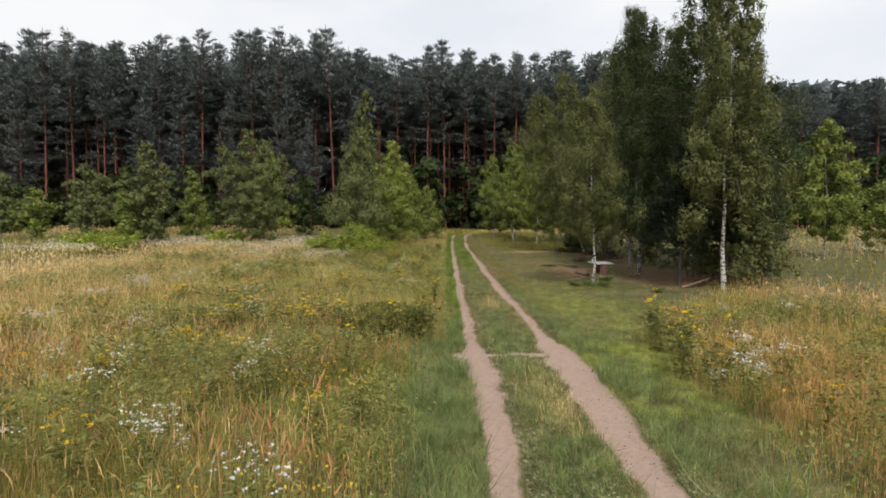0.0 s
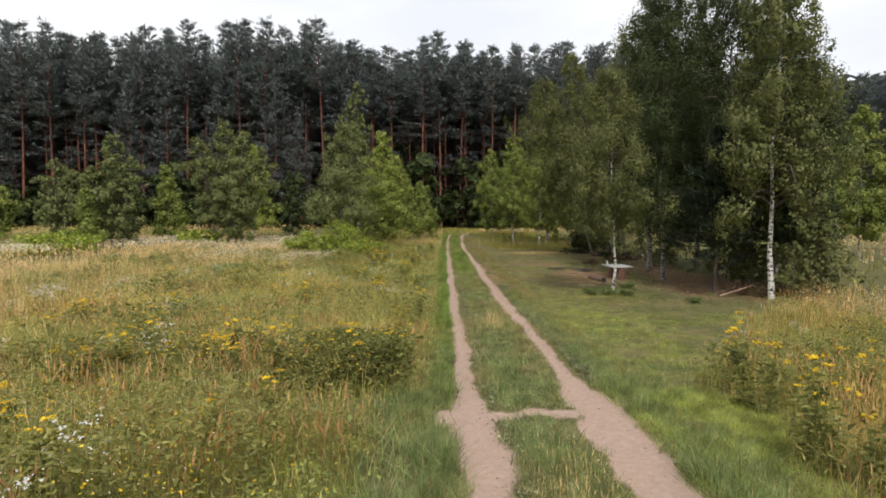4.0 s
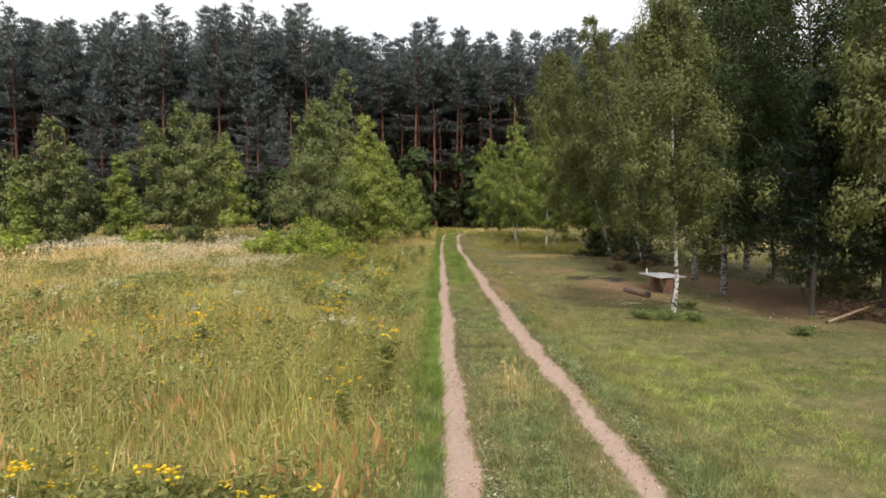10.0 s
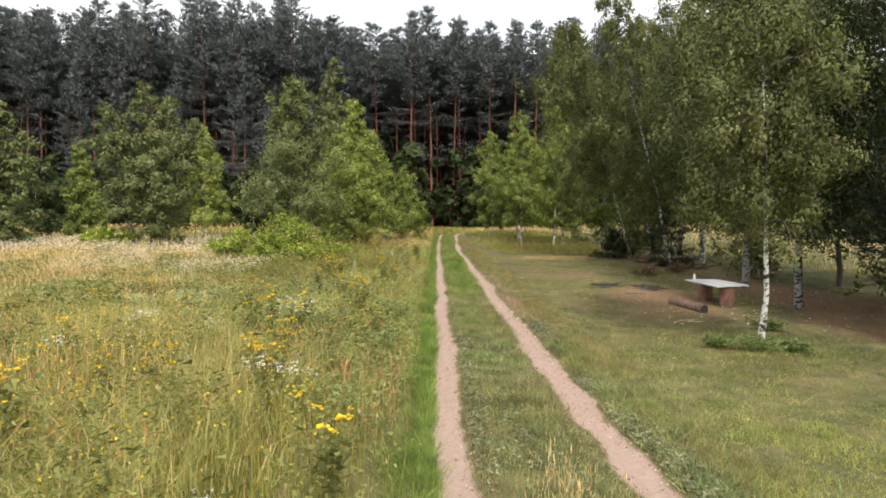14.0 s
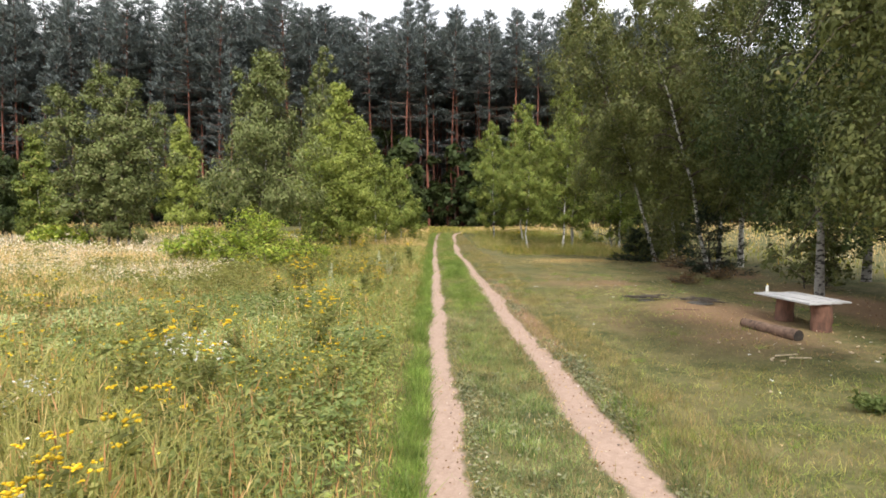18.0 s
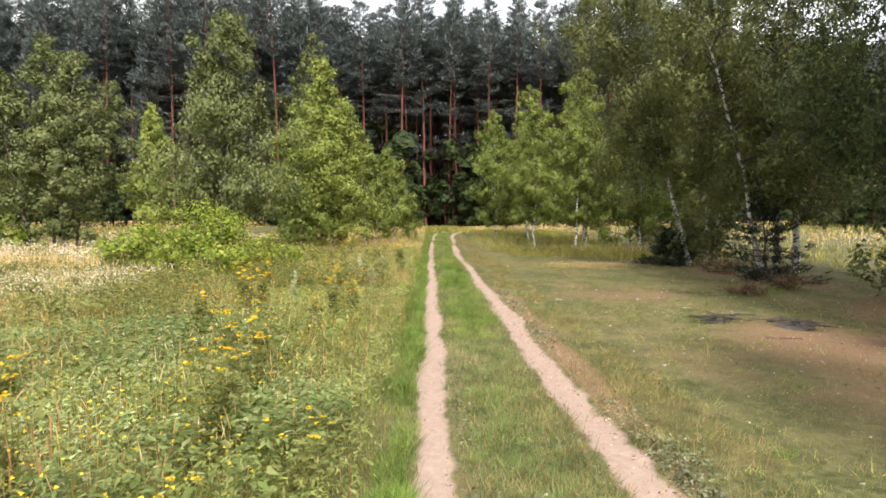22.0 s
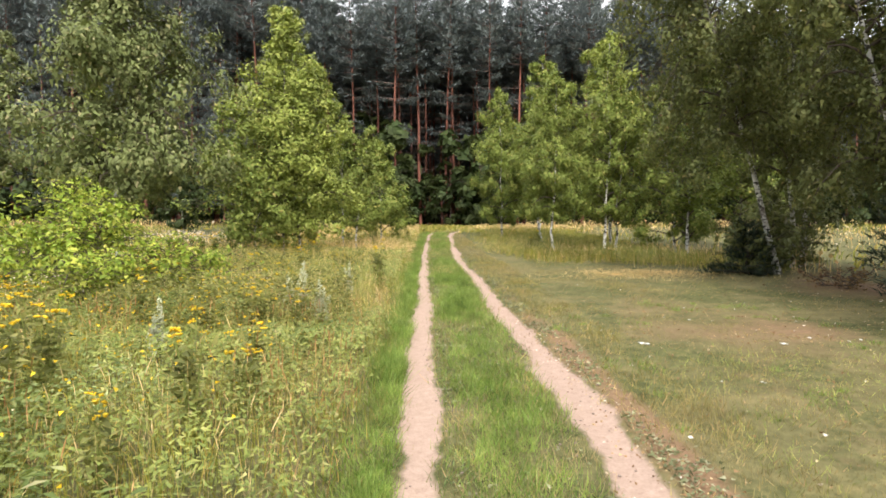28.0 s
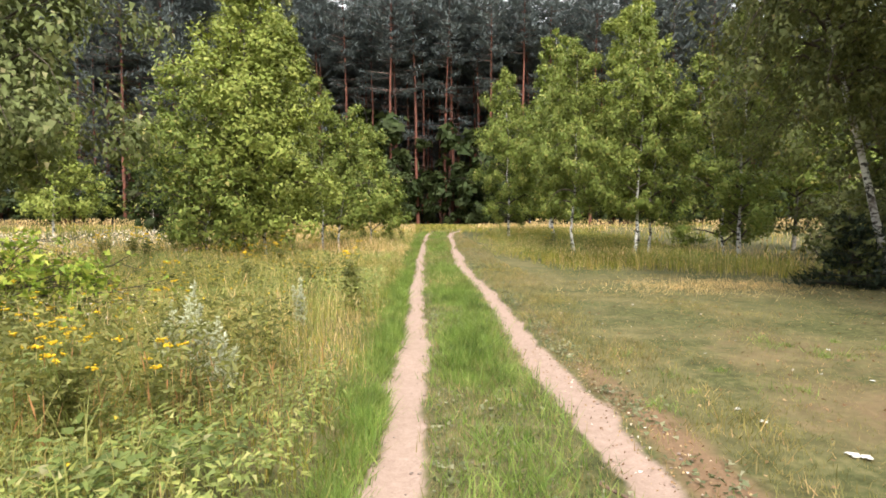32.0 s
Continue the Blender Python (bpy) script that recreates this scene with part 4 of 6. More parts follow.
def far_woods():
    """The depth of the wood behind its edge: massed dark stems and foliage."""
    r = np.random.default_rng(90)
    pile = Pile()
    for q in range(260):
        px, py = r.uniform(-105, 110), r.uniform(103, 112)
        v, f = tube(np.array([[px, py, 1.5], [px + r.normal(0, 0.3), py, 24]]), [0.17, 0.06], 5)
        pile.add(v, f)
    trunks = pile.mesh("trunks", M_PINE_BARK)
    c = np.stack([r.uniform(-110, 115, 40000), r.uniform(105, 122, 40000), 2 + 26 * r.random(40000) ** 0.9], -1)
    v, f = leaves(r, c, 1.7, 1.6, 0.4)
    e = thing("far_woods", 0, 0, 0, "dark depth of the pine wood behind its edge", "wood")
    e["kind"] = "stuff"
    part("trunks", trunks, e, kind="stuff")
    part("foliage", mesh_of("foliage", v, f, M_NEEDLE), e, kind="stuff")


far_woods()

# ---- bushes in the meadow ----
broadleaf("meadow_bush", -5.0, 36.0, 1.7, 3.4, "bright green leafy bush in the meadow", M_BUSH, stems=((0, 0, 0.1, 0, 1.15), (0.8, 0.2, 0.4, 0, 0.7), (-0.9, 0, -0.3, 0, 0.85), (-0.4, 0.3, -0.1, 0, 1.3), (0.2, -0.7, 0.1, -0.5, 0.6), (1.6, 0.4, 0.3, 0, 0.55)), trunk_bark=M_TWIG, crown_from=0.08, shape="round", count=18000, leaf_size=0.042, limbs=110, seed=101, category="bush", girth=0.006)
broadleaf("meadow_bush", -7.2, 36.6, 1.5, 2.4, "bright green leafy bush in the meadow", M_BUSH, stems=((0, 0, 0, 0, 1.0), (0.8, 0.2, 0.5, 0, 0.75), (-0.6, 0, -0.4, 0, 0.8)), trunk_bark=M_TWIG, crown_from=0.08, shape="round", count=7000, leaf_size=0.055, limbs=70, seed=102, category="bush", girth=0.006)
broadleaf("meadow_bush", -23.8, 40.5, 1.3, 4.2, "low green bush in the meadow", M_BUSH, stems=((0, 0, 0, 0, 1.0), (1.2, 0.2, 0.5, 0, 0.8), (-1.2, 0, -0.4, 0, 0.8)), trunk_bark=M_TWIG, crown_from=0.05, shape="round", count=3500, leaf_size=0.1, limbs=50, seed=103, category="bush", girth=0.006)
broadleaf("meadow_bush", -16.3, 43.0, 1.2, 2.6, "low green bush in the meadow", M_BUSH, stems=((0, 0, 0, 0, 1.0), (0.8, 0.2, 0.5, 0, 0.8)), trunk_bark=M_TWIG, crown_from=0.05, shape="round", count=2200, leaf_size=0.1, limbs=40, seed=104, category="bush", girth=0.006)

# ---- grass ----


def blades(rng, x, y, height, width, lean):
    """Grass blades as bent, pointed strips of three triangles."""
    n = len(x)
    a = rng.uniform(0, 2 * math.pi, n)
    side = np.stack([np.cos(a), np.sin(a), np.zeros(n)], -1) * (np.asarray(width) * rng.uniform(0.6, 1.4, n))[:, None] * 0.5
    w = rng.uniform(0, 2 * math.pi, n)
    tip = np.stack([np.cos(w), np.sin(w), np.zeros(n)], -1) * (height * lean * np.abs(rng.normal(0.6, 0.5, n)))[:, None]
    root = np.stack([x, y, ground_z(x, y) - 0.015], -1)
    up = np.stack([np.zeros(n), np.zeros(n), height], -1)
    mid = root + up * 0.55 + tip * 0.28
    top = root + up * (1 - 0.25 * lean) + tip
    v = np.stack([root - side, root + side, mid - side * 0.8, mid + side * 0.8, top], 1).reshape(-1, 3)
    b = (np.arange(n) * 5)[:, None]
    f = (b[:, None, :] + np.array([[0, 1, 3], [0, 3, 2], [2, 3, 4]])[None]).reshape(-1, 3)
    return v, f


def short_blades(rng, x, y, height, width, lean):
    """Low grass as leaning, pointed single blades."""
    n = len(x)
    a = rng.uniform(0, 2 * math.pi, n)
    side = np.stack([np.cos(a), np.sin(a), np.zeros(n)], -1) * (np.asarray(width) * rng.uniform(0.6, 1.5, n))[:, None] * 0.5
    w = rng.uniform(0, 2 * math.pi, n)
    tip = np.stack([np.cos(w), np.sin(w), np.zeros(n)], -1) * (height * lean * np.abs(rng.normal(0.6, 0.5, n)))[:, None]
    root = np.stack([x, y, ground_z(x, y) - 0.012], -1)
    top = root + tip + np.stack([np.zeros(n), np.zeros(n), height], -1)
    v = np.stack([root - side, root + side, top], 1).reshape(-1, 3)
    return v, np.arange(3 * n).reshape(-1, 3)


def stalks(rng, x, y, height, plume, thin=0.0022):
    """Dry flowering stalks: a thin stem with a loose plume at its end."""
    n = len(x)
    a = rng.uniform(0, 2 * math.pi, n)
    side = np.stack([np.cos(a), np.sin(a), np.zeros(n)], -1)
    w = rng.uniform(0, 2 * math.pi, n)
    tip = np.stack([np.cos(w), np.sin(w), np.zeros(n)], -1) * (height * np.abs(rng.normal(0.14, 0.12, n)))[:, None]
    root = np.stack([x, y, ground_z(x, y) - 0.015], -1)
    up = np.stack([np.zeros(n), np.zeros(n), height], -1)
    neck, belly, top = root + up * 0.72 + tip * 0.5, root + up * 0.84 + tip * 0.75, root + up + tip * 1.15
    p = (np.asarray(plume) * rng.uniform(0.6, 1.4, n))[:, None]
    v = np.stack([root - side * thin, root + side * thin, belly, neck, belly - side * p, belly + side * p, top], 1).reshape(-1, 3)
    b = (np.arange(n) * 7)[:, None]
    f = (b[:, None, :] + np.array([[0, 1, 2], [3, 5, 4], [4, 5, 6]])[None]).reshape(-1, 3)
    return v, f


def scatter(rng, n, x0, x1, y0, y1):
    return rng.uniform(x0, x1, n), rng.uniform(y0, y1, n)


def keep(rng, x, y, chance):
    m = rng.random(len(x)) < chance
    return x[m], y[m]


def tall_at(x, y):
    """How far the meadow is uncut there, 0 to 1: left of the track, right of it at the near end, and at the far end."""
    left = np.clip((left_rut(y) - 0.32 - 0.55 * (y < 11.2) - 0.25 * (patchy(x, y, 1.5, 21) - 0.5) - x) / 0.3, 0, 1)
    cut = (np.abs(y - 10.8) < 0.6) & (x > -2.4)
    left = np.where(cut, left * 0.25, left)
    edge = np.interp(y, [0, 6, 10, 12, 15, 19, 23], [3.0, 3.3, 3.7, 3.9, 5.6, 9.0, 13.5]) + 0.8 * (patchy(x, y, 1.6, 22) - 0.5)
    right = np.clip((x - edge) / 0.5, 0, 1) * (y < 24)
    far = np.clip((x - np.interp(y, [38, 41, 44, 50, 60], [14, 7.5, 3.4, 2.7, 3.1]) - 1.6 * (patchy(x, y, 1.4, 23) - 0.5)) / 1.8, 0, 1) * (y > 38)
    back = np.clip((x - 13.5) / 1.5, 0, 1)
    return np.clip(np.maximum.reduce([left, right, far, back]), 0, 1)


def ramp_in(x, y):
    """Lower growth beside the track, full height a metre and a half away from it."""
    return np.clip(0.45 + 0.45 * np.maximum(left_rut(y) - 0.4 - x, x - 3.2), 0.45, 1.0)


def stuff(name, pieces, material, label, category="grass"):
    pile = Pile()
    for v, f in pieces:
        pile.add(v, f)
    return tagged(new(name, pile.mesh(name, material)), label, category, kind="stuff")


def turf_free(x, y):
    return 1 - np.clip(soil_at(x, y) * 1.35, 0, 1)


rng = np.random.default_rng(201)
# green blades of the tall meadow: dense beside the track, sparser outwards
near = []
for n, box, hgt, wid in ((130000, (-6, 0.5, 3, 46), 0.46, 0.0055), (60000, (-16, -6, 4, 48), 0.5, 0.012), (60000, (3, 10, 3, 23), 0.44, 0.007), (34000, (2.6, 10, 38, 64), 0.42, 0.011), (26000, (-7, 0.6, 46, 68), 0.42, 0.014)):
    x, y = scatter(rng, n, *box)
    x, y = keep(rng, x, y, tall_at(x, y) * turf_free(x, y) * (0.35 + 0.75 * patchy(x, y, 2.2, 31)) * (1 - 0.6 * np.exp(-(((x + 5) / 5.5) ** 2 + ((y - 26.5) / 5.0) ** 2))))
    h = ramp_in(x, y) * hgt * (0.3 + 0.6 * patchy(x, y, 1.7, 32) + 0.5 * patchy(x, y, 0.55, 49)) * rng.uniform(0.55, 1.25, len(x))
    near.append(blades(rng, x, y, h, wid, 0.45))
stuff("meadow_grass", near, M_GRASS, "tall green grass of the uncut meadow")
long_grass = []
for n, box, wid in ((46000, (-7, -0.3, 12.5, 24), 0.0075), (10000, (-7, -0.3, 3, 12.5), 0.007), (16000, (-6, -0.3, 30, 44), 0.007), (12000, (-16, -7, 8, 36), 0.014), (5000, (3.4, 9, 4, 20), 0.008)):
    x, y = scatter(rng, n, *box)
    x, y = keep(rng, x, y, tall_at(x, y) * np.clip(patchy(x, y, 1.3, 65) * 2.4 - 0.85 + 0.5 * np.exp(-(((x + 3) / 3.0) ** 2 + ((y - 16) / 3.0) ** 2)), 0, 1))
    long_grass.append(blades(rng, x, y, ramp_in(x, y) * 0.78 * rng.uniform(0.45, 1.2, len(x)), wid, 0.75))
stuff("long_arching_grass", long_grass, M_LONG, "long arching pale green grass of the meadow")
# dry stalks
dry, gold_grass = [], []
for n, box, hgt, plume in ((31000, (-6, 0.4, 3, 46), 0.7, 0.003), (70000, (-18, -6, 4, 48), 0.74, 0.006), (80000, (3.2, 13, 3, 24), 0.66, 0.0034), (13000, (2.8, 11, 38, 64), 0.5, 0.006), (28000, (-7, 0.4, 46, 68), 0.6, 0.007)):
    x, y = scatter(rng, n, *box)
    herb = np.exp(-(((x + 2.5) / 2.8) ** 2 + ((y - 27.5) / 6.5) ** 2))
    gold = np.where((x > 3) & (y < 30), np.clip(0.06 + 0.3 * patchy(x, y, 2.2, 33) + 1.1 * np.exp(-(((x - 6.0) / 2.3) ** 2 + ((y - 7.2) / 3.0) ** 2)), 0, 1), np.clip(patchy(x, y, 3.1, 33) * 1.9 - 0.45 + 0.65 * ((x < -3.8) & (y > 13.8) & (y < 44)) + 0.9 * np.exp(-(((x + 0.9) / 0.8) ** 2 + ((y - 36.5) / 3.2) ** 2)), 0.04, 1))
    x, y = keep(rng, x, y, tall_at(x, y) * turf_free(x, y) * gold * (1 - 0.88 * herb))
    h = ramp_in(x, y) * hgt * (0.65 + 0.5 * patchy(x, y, 2.0, 34)) * rng.uniform(0.4, 1.15, len(x))
    if box[3] < 30 or box[2] == 3:
        g = (patchy(x, y, 1.9, 68) + 0.35 * rng.random(len(x)) > 0.72) & (y < 26) if box[0] < 3 else 0.6 * patchy(x, y, 1.8, 51) + 0.3 * rng.random(len(x)) + 0.6 * np.exp(-(((x - 6.0) / 2.6) ** 2 + ((y - 7.2) / 3.4) ** 2)) > 0.6
        gold_grass += [stalks(rng, x[g], y[g], h[g], plume * 1.3, 0.002), blades(rng, x[g], y[g], h[g] * 0.6, plume, 0.7)]
        x, y, h = x[~g], y[~g], h[~g]
    dry.append(stalks(rng, x, y, h, plume))
    m = rng.random(len(x)) < 0.35
    dry.append(blades(rng, x[m], y[m], h[m] * 0.6, plume * 0.9, 0.6))
stuff("dry_grass", dry, M_STRAW, "dry straw-coloured grass with loose seed plumes")
stuff("golden_grass", gold_grass, M_GOLD, "dry golden grass on the uncut ground")
# outer meadow
outer_green, outer_dry = [], []
for n, box, k in ((26000, (-75, -16, 8, 84), 1.0), (14000, (10, 80, 14, 84), 1.0), (9000, (-12, 12, 64, 84), 0.6)):
    x, y = scatter(rng, n, *box)
    x, y = keep(rng, x, y, np.maximum(tall_at(x, y), y > 64) * turf_free(x, y))
    h = 0.5 * k * rng.uniform(0.5, 1.2, len(x))
    g = patchy(x, y, 6.0, 35) + 0.25 * (patchy(x, y, 1.5, 36) - 0.5) < (0.5 if k == 1 else 0.8)
    outer_green.append(blades(rng, x[g], y[g], h[g], 0.045, 0.8))
    outer_dry.append(stalks(rng, x[~g], y[~g], h[~g] * 1.25, 0.045, 0.012))
stuff("outer_meadow_grass", outer_green, M_GRASS, "green grass of the outer meadow")
stuff("outer_dry_grass", outer_dry, M_STRAW, "dry grass of the outer meadow")

# short grass: between the ruts, on the verges and on the trodden green
short = []
for n, box, hgt, wid in ((110000, (-0.4, 3.2, 3, 24), 0.09, 0.007), (90000, (-0.4, 3.2, 24, 44), 0.09, 0.007), (40000, (-0.2, 3.0, 44, 66), 0.11, 0.013), (170000, (2.3, 11.5, 4, 44), 0.042, 0.007), (200000, (2.2, 6.2, 5, 42), 0.036, 0.006)):
    x, y = scatter(rng, n, *box)
    x, y = keep(rng, x, y, turf_free(x, y) * (1 - 0.8 * litter_at(x, y)) * (1 - 0.6 * tall_at(x, y)) * np.clip(0.15 + 0.6 * patchy(x, y, 1.0, 37) + 0.7 * (patchy(x, y, 0.3, 57) - 0.3), 0.05, 1))
    h = hgt * (0.45 + 1.0 * patchy(x, y, 0.9, 38)) * rng.uniform(0.5, 1.4, len(x))
    short.append(short_blades(rng, x, y, h, wid, 0.9))
stuff("short_grass", short, M_LAWN, "short trodden grass with dry tips")
verge, dull = [], []
for n, y0, y1, wid in ((150000, 3, 24, 0.008), (110000, 24, 44, 0.008), (40000, 44, 64, 0.014)):
    y = rng.uniform(y0, y1, n)
    s = rng.random(n)
    x = np.where(s < 0.45, left_rut(y) - 0.12 - rng.gamma(2.0, 0.085, n) * (1 + 2.0 * (y < 11.3)), np.where((s < 0.78) | (y > rng.uniform(17, 24, n)), (left_rut(y) + right_rut(y)) / 2 + rng.normal(0, 0.3, n), right_rut(y) + 0.17 + rng.gamma(2.0, 0.25, n) * np.where(y < 16, 1.0, 0.7)))
    x, y = keep(rng, x, y, turf_free(x, y) * (0.15 + 1.0 * patchy(x, y, 0.7, 39)))
    h = 0.12 * (0.3 + 0.5 * patchy(x, y, 0.8, 40) + 0.9 * patchy(x, y, 0.28, 58)) * rng.uniform(0.5, 1.4, len(x))
    median = (x > left_rut(y)) & (x < right_rut(y))
    h = h * np.where(~median & (y < 12), 0.7 + 1.9 * patchy(x, y, 0.45, 70), 1.0)
    h = h * np.where(median, np.interp(y, [10, 18, 28, 34], [0.9, 0.6, 0.65, 1.0]), 1.0)
    near_end = y + rng.normal(0, 2.0, len(y)) + 9.0 * (patchy(x, y, 1.1, 59) - 0.5) < 15 + 6 * (x > 2) + 11 * median
    dull.append(short_blades(rng, x[near_end], y[near_end], h[near_end], wid, 1.1))
    verge.append(short_blades(rng, x[~near_end], y[~near_end], h[~near_end], wid, 1.0))
stuff("verge_grass", verge, M_VERGE, "fresh green grass along the ruts")
stuff("dull_verge_grass", dull, M_ROUGH, "dull green tufted grass beside the ruts")
mid = []
y = rng.uniform(3, 60, 34000)
x = (left_rut(y) + right_rut(y)) / 2 + rng.normal(0.08, 0.24, len(y))
x, y = keep(rng, x, y, turf_free(x, y) * np.clip(patchy(x, y, 1.6, 41) * 1.8 - 1.1 + 1.1 * np.exp(-(((x - 1.45) / 0.4) ** 2 + ((y - 7.0) / 0.8) ** 2)) + 0.22 * np.exp(-(((x - 1.4) / 0.22) ** 2 + ((y - 15.5) / 3.5) ** 2)), 0, 1))
mid.append(stalks(rng, x, y, 0.24 * rng.uniform(0.4, 1.3, len(x)), 0.0028, 0.0014))
x, y = rng.normal(6.3, 1.0, 3600), rng.normal(40.3, 0.5, 3600)
mid.append(short_blades(rng, x, y, 0.07 * rng.uniform(0.4, 1.4, len(x)), 0.01, 1.6))
stuff("median_dry_grass", mid, M_STRAW, "dry tufts between the ruts and on the green")

# leafy herbs filling the meadow
UP = np.array([0.0, -0.35, 0.9])
herbs, pale = [], []
for n, box in ((36000, (-7, 0.1, 3, 46)), (16000, (-16, -7, 6, 46)), (9000, (3.2, 10, 3, 21)), (4000, (2.8, 9, 40, 60)), (2500, (-6, 0.2, 46, 64))):
    x, y = scatter(rng, n, *box)
    x, y = keep(rng, x, y, tall_at(x, y) * turf_free(x, y) * np.clip(patchy(x, y, 1.9, 42) * 1.8 - 0.35 + 0.9 * np.exp(-(((x + 2.5) / 2.8) ** 2 + ((y - 27.5) / 6.5) ** 2)) + 0.35 * np.exp(-(((x + 6) / 4.0) ** 2 + ((y - 26.5) / 4.0) ** 2)), 0.06, 1) * np.where((y < 21) & (x < -2.5), 0.55, 1.0))
    k = 8
    top = 0.42 * (0.5 + 0.8 * patchy(x, y, 1.4, 43))
    c = np.repeat(np.stack([x, y, ground_z(x, y)], -1), k, 0) + rng.normal(0, 0.07, (len(x) * k, 3)) * [1, 1, 0]
    c[:, 2] += np.repeat(top, k) * rng.uniform(0.2, 1.0, len(c))
    isp = np.exp(-(((c[:, 0] + 5.5) / 5.0) ** 2 + ((c[:, 1] - 26.5) / 5.0) ** 2)) > np.repeat(patchy(x, y, 1.3, 50), k) * 0.8 + rng.random(len(c)) * 0.25
    herbs.append(leaves(rng, c[~isp], np.where(c[~isp, 0] > -4.5, 0.019, 0.03), 2.7, 0.45, 0.0, UP))
    pale.append(leaves(rng, c[isp], np.where(c[isp, 0] > -4.5, 0.021, 0.036), 2.3, 0.35, 0.0, UP))
stuff("meadow_herbs", herbs, M_HERB, "leafy green herbs among the grass", "herbs")
stuff("pale_herbs", pale, M_PALE_HERB, "low pale green herbs among the grass", "herbs")


def broad_leaves(rng, c, size):
    """Broad pointed leaves, folded along the middle, lying out round their stems."""
    n = len(c)
    a = rng.uniform(0, 2 * math.pi, n)
    d = np.stack([np.cos(a), np.sin(a), rng.uniform(-0.35, 0.5, n)], -1)
    w = np.stack([-np.sin(a), np.cos(a), np.zeros(n)], -1) + rng.normal(0, 0.25, (n, 3))
    s = (size * rng.uniform(0.55, 1.35, n))[:, None]
    keel = c + d * s * 0.85 - [0, 0, 0.12] * s
    v = np.stack([c, keel + w * s * 0.42 + [0, 0, 0.14] * s, c + d * s * 2.0 - [0, 0, 0.35] * s, keel - w * s * 0.42 + [0, 0, 0.14] * s], 1).reshape(-1, 3)
    b = (np.arange(n) * 4)[:, None]
    return v, (b[:, None, :] + np.array([[0, 1, 2], [0, 2, 3]])[None]).reshape(-1, 3)


broad = []
for n, box, s in ((5200, (-8, -0.2, 16, 34), 0.042), (2600, (-16, -6, 20, 36), 0.05), (1500, (-7, -0.4, 4, 16), 0.036), (700, (3.3, 8, 5, 14), 0.036)):
    x, y = scatter(rng, n, *box)
    bank = 1.0 * np.exp(-(((x + 1.6) / 1.5) ** 2 + ((y - 22.5) / 2.6) ** 2)) + 0.9 * np.exp(-(((x + 3.6) / 2.4) ** 2 + ((y - 27.5) / 3.5) ** 2)) + 0.8 * np.exp(-(((x + 9.0) / 4.5) ** 2 + ((y - 27.0) / 4.0) ** 2))
    x, y = keep(rng, x, y, tall_at(x, y) * np.clip(bank + 1.6 * patchy(x, y, 1.5, 63) - 0.95, 0, 1))
    k = 26
    top = 0.5 * (0.45 + 0.8 * patchy(x, y, 1.1, 64))
    c = np.repeat(np.stack([x, y, ground_z(x, y)], -1), k, 0) + rng.normal(0, 0.085, (len(x) * k, 3)) * [1, 1, 0]
    c[:, 2] += np.repeat(top, k) * np.sqrt(rng.uniform(0.03, 1.0, len(c)))
    broad.append(broad_leaves(rng, c, s))
stuff("broad_leaved_herbs", broad, M_BROAD, "broad-leaved fresh green herbs standing in the meadow", "herbs")
stands = []
for n, box in ((500, (-1.8, -0.3, 11.2, 12.8)), (5600, (-7, -0.3, 3, 40)), (1700, (-15, -7, 5, 40)), (1900, (3.4, 10, 4, 20)), (300, (3, 7, 43, 56))):
    x, y = scatter(rng, n, *box)
    x, y = keep(rng, x, y, (tall_at(x, y) > 0.7) * np.where((y > 14) & (y < 26), 0.5, 1.0) * np.clip(patchy(x, y, 1.25, 52) * 4.0 - 1.8 + 0.7 * np.exp(-(((x + 2.2) / 1.8) ** 2 + ((y - 34) / 2.2) ** 2)) + 0.9 * np.exp(-(((x + 3.0) / 3.5) ** 2 + ((y - 12.2) / 0.9) ** 2)) + 0.25 * (y < 10) + 1.6 * np.exp(-(((x + 1.0) / 0.55) ** 2 + ((y - 12.0) / 0.5) ** 2)), 0, 1))
    k = 46
    top = 0.75 * (0.6 + 0.6 * patchy(x, y, 0.9, 53))
    u = rng.random((len(x), k)) ** 0.8
    c = np.stack([np.repeat(x, k), np.repeat(y, k), np.repeat(ground_z(x, y), k)], -1) + rng.normal(0, 1, (len(x) * k, 3)) * [0.075, 0.075, 0]
    c[:, 2] += (u * top[:, None]).ravel() + 0.03
    stands.append(leaves(rng, c, np.where(c[:, 0] > -4.5, 0.024, 0.034), 2.8, 0.6))
stuff("forb_stands", stands, M_STAND, "dark green stands of tall leafy forbs", "herbs")
fresh = []
for n, box in ((150000, (2.3, 8.5, 10.5, 22)), (90000, (2.2, 4.2, 4, 12)), (16000, (2.8, 6.0, 21, 34))):
    x, y = scatter(rng, n, *box)
    x, y = keep(rng, x, y, turf_free(x, y) * (1 - 0.7 * litter_at(x, y)) * (1 - tall_at(x, y)) * np.clip(patchy(x, y, 1.7, 54) * 2.0 - 0.42 + 0.5 * (patchy(x, y, 0.35, 61) - 0.5), 0, 1))
    fresh.append(short_blades(rng, x, y, 0.058 * (0.3 + 1.5 * patchy(x, y, 0.3, 60)) * rng.uniform(0.4, 1.4, len(x)), 0.0055, 1.2))
stuff("cut_green_grass", fresh, M_DULL, "tufted green grass in patches on the cut ground")
tufts = []
x, y = scatter(rng, 900, 2.5, 9.0, 5, 36)
x, y = keep(rng, x, y, turf_free(x, y) * (1 - litter_at(x, y)) * (1 - tall_at(x, y)) * np.clip(patchy(x, y, 1.4, 67) * 2 - 0.5, 0.05, 1))
wide = rng.uniform(0.03, 0.11, len(x))
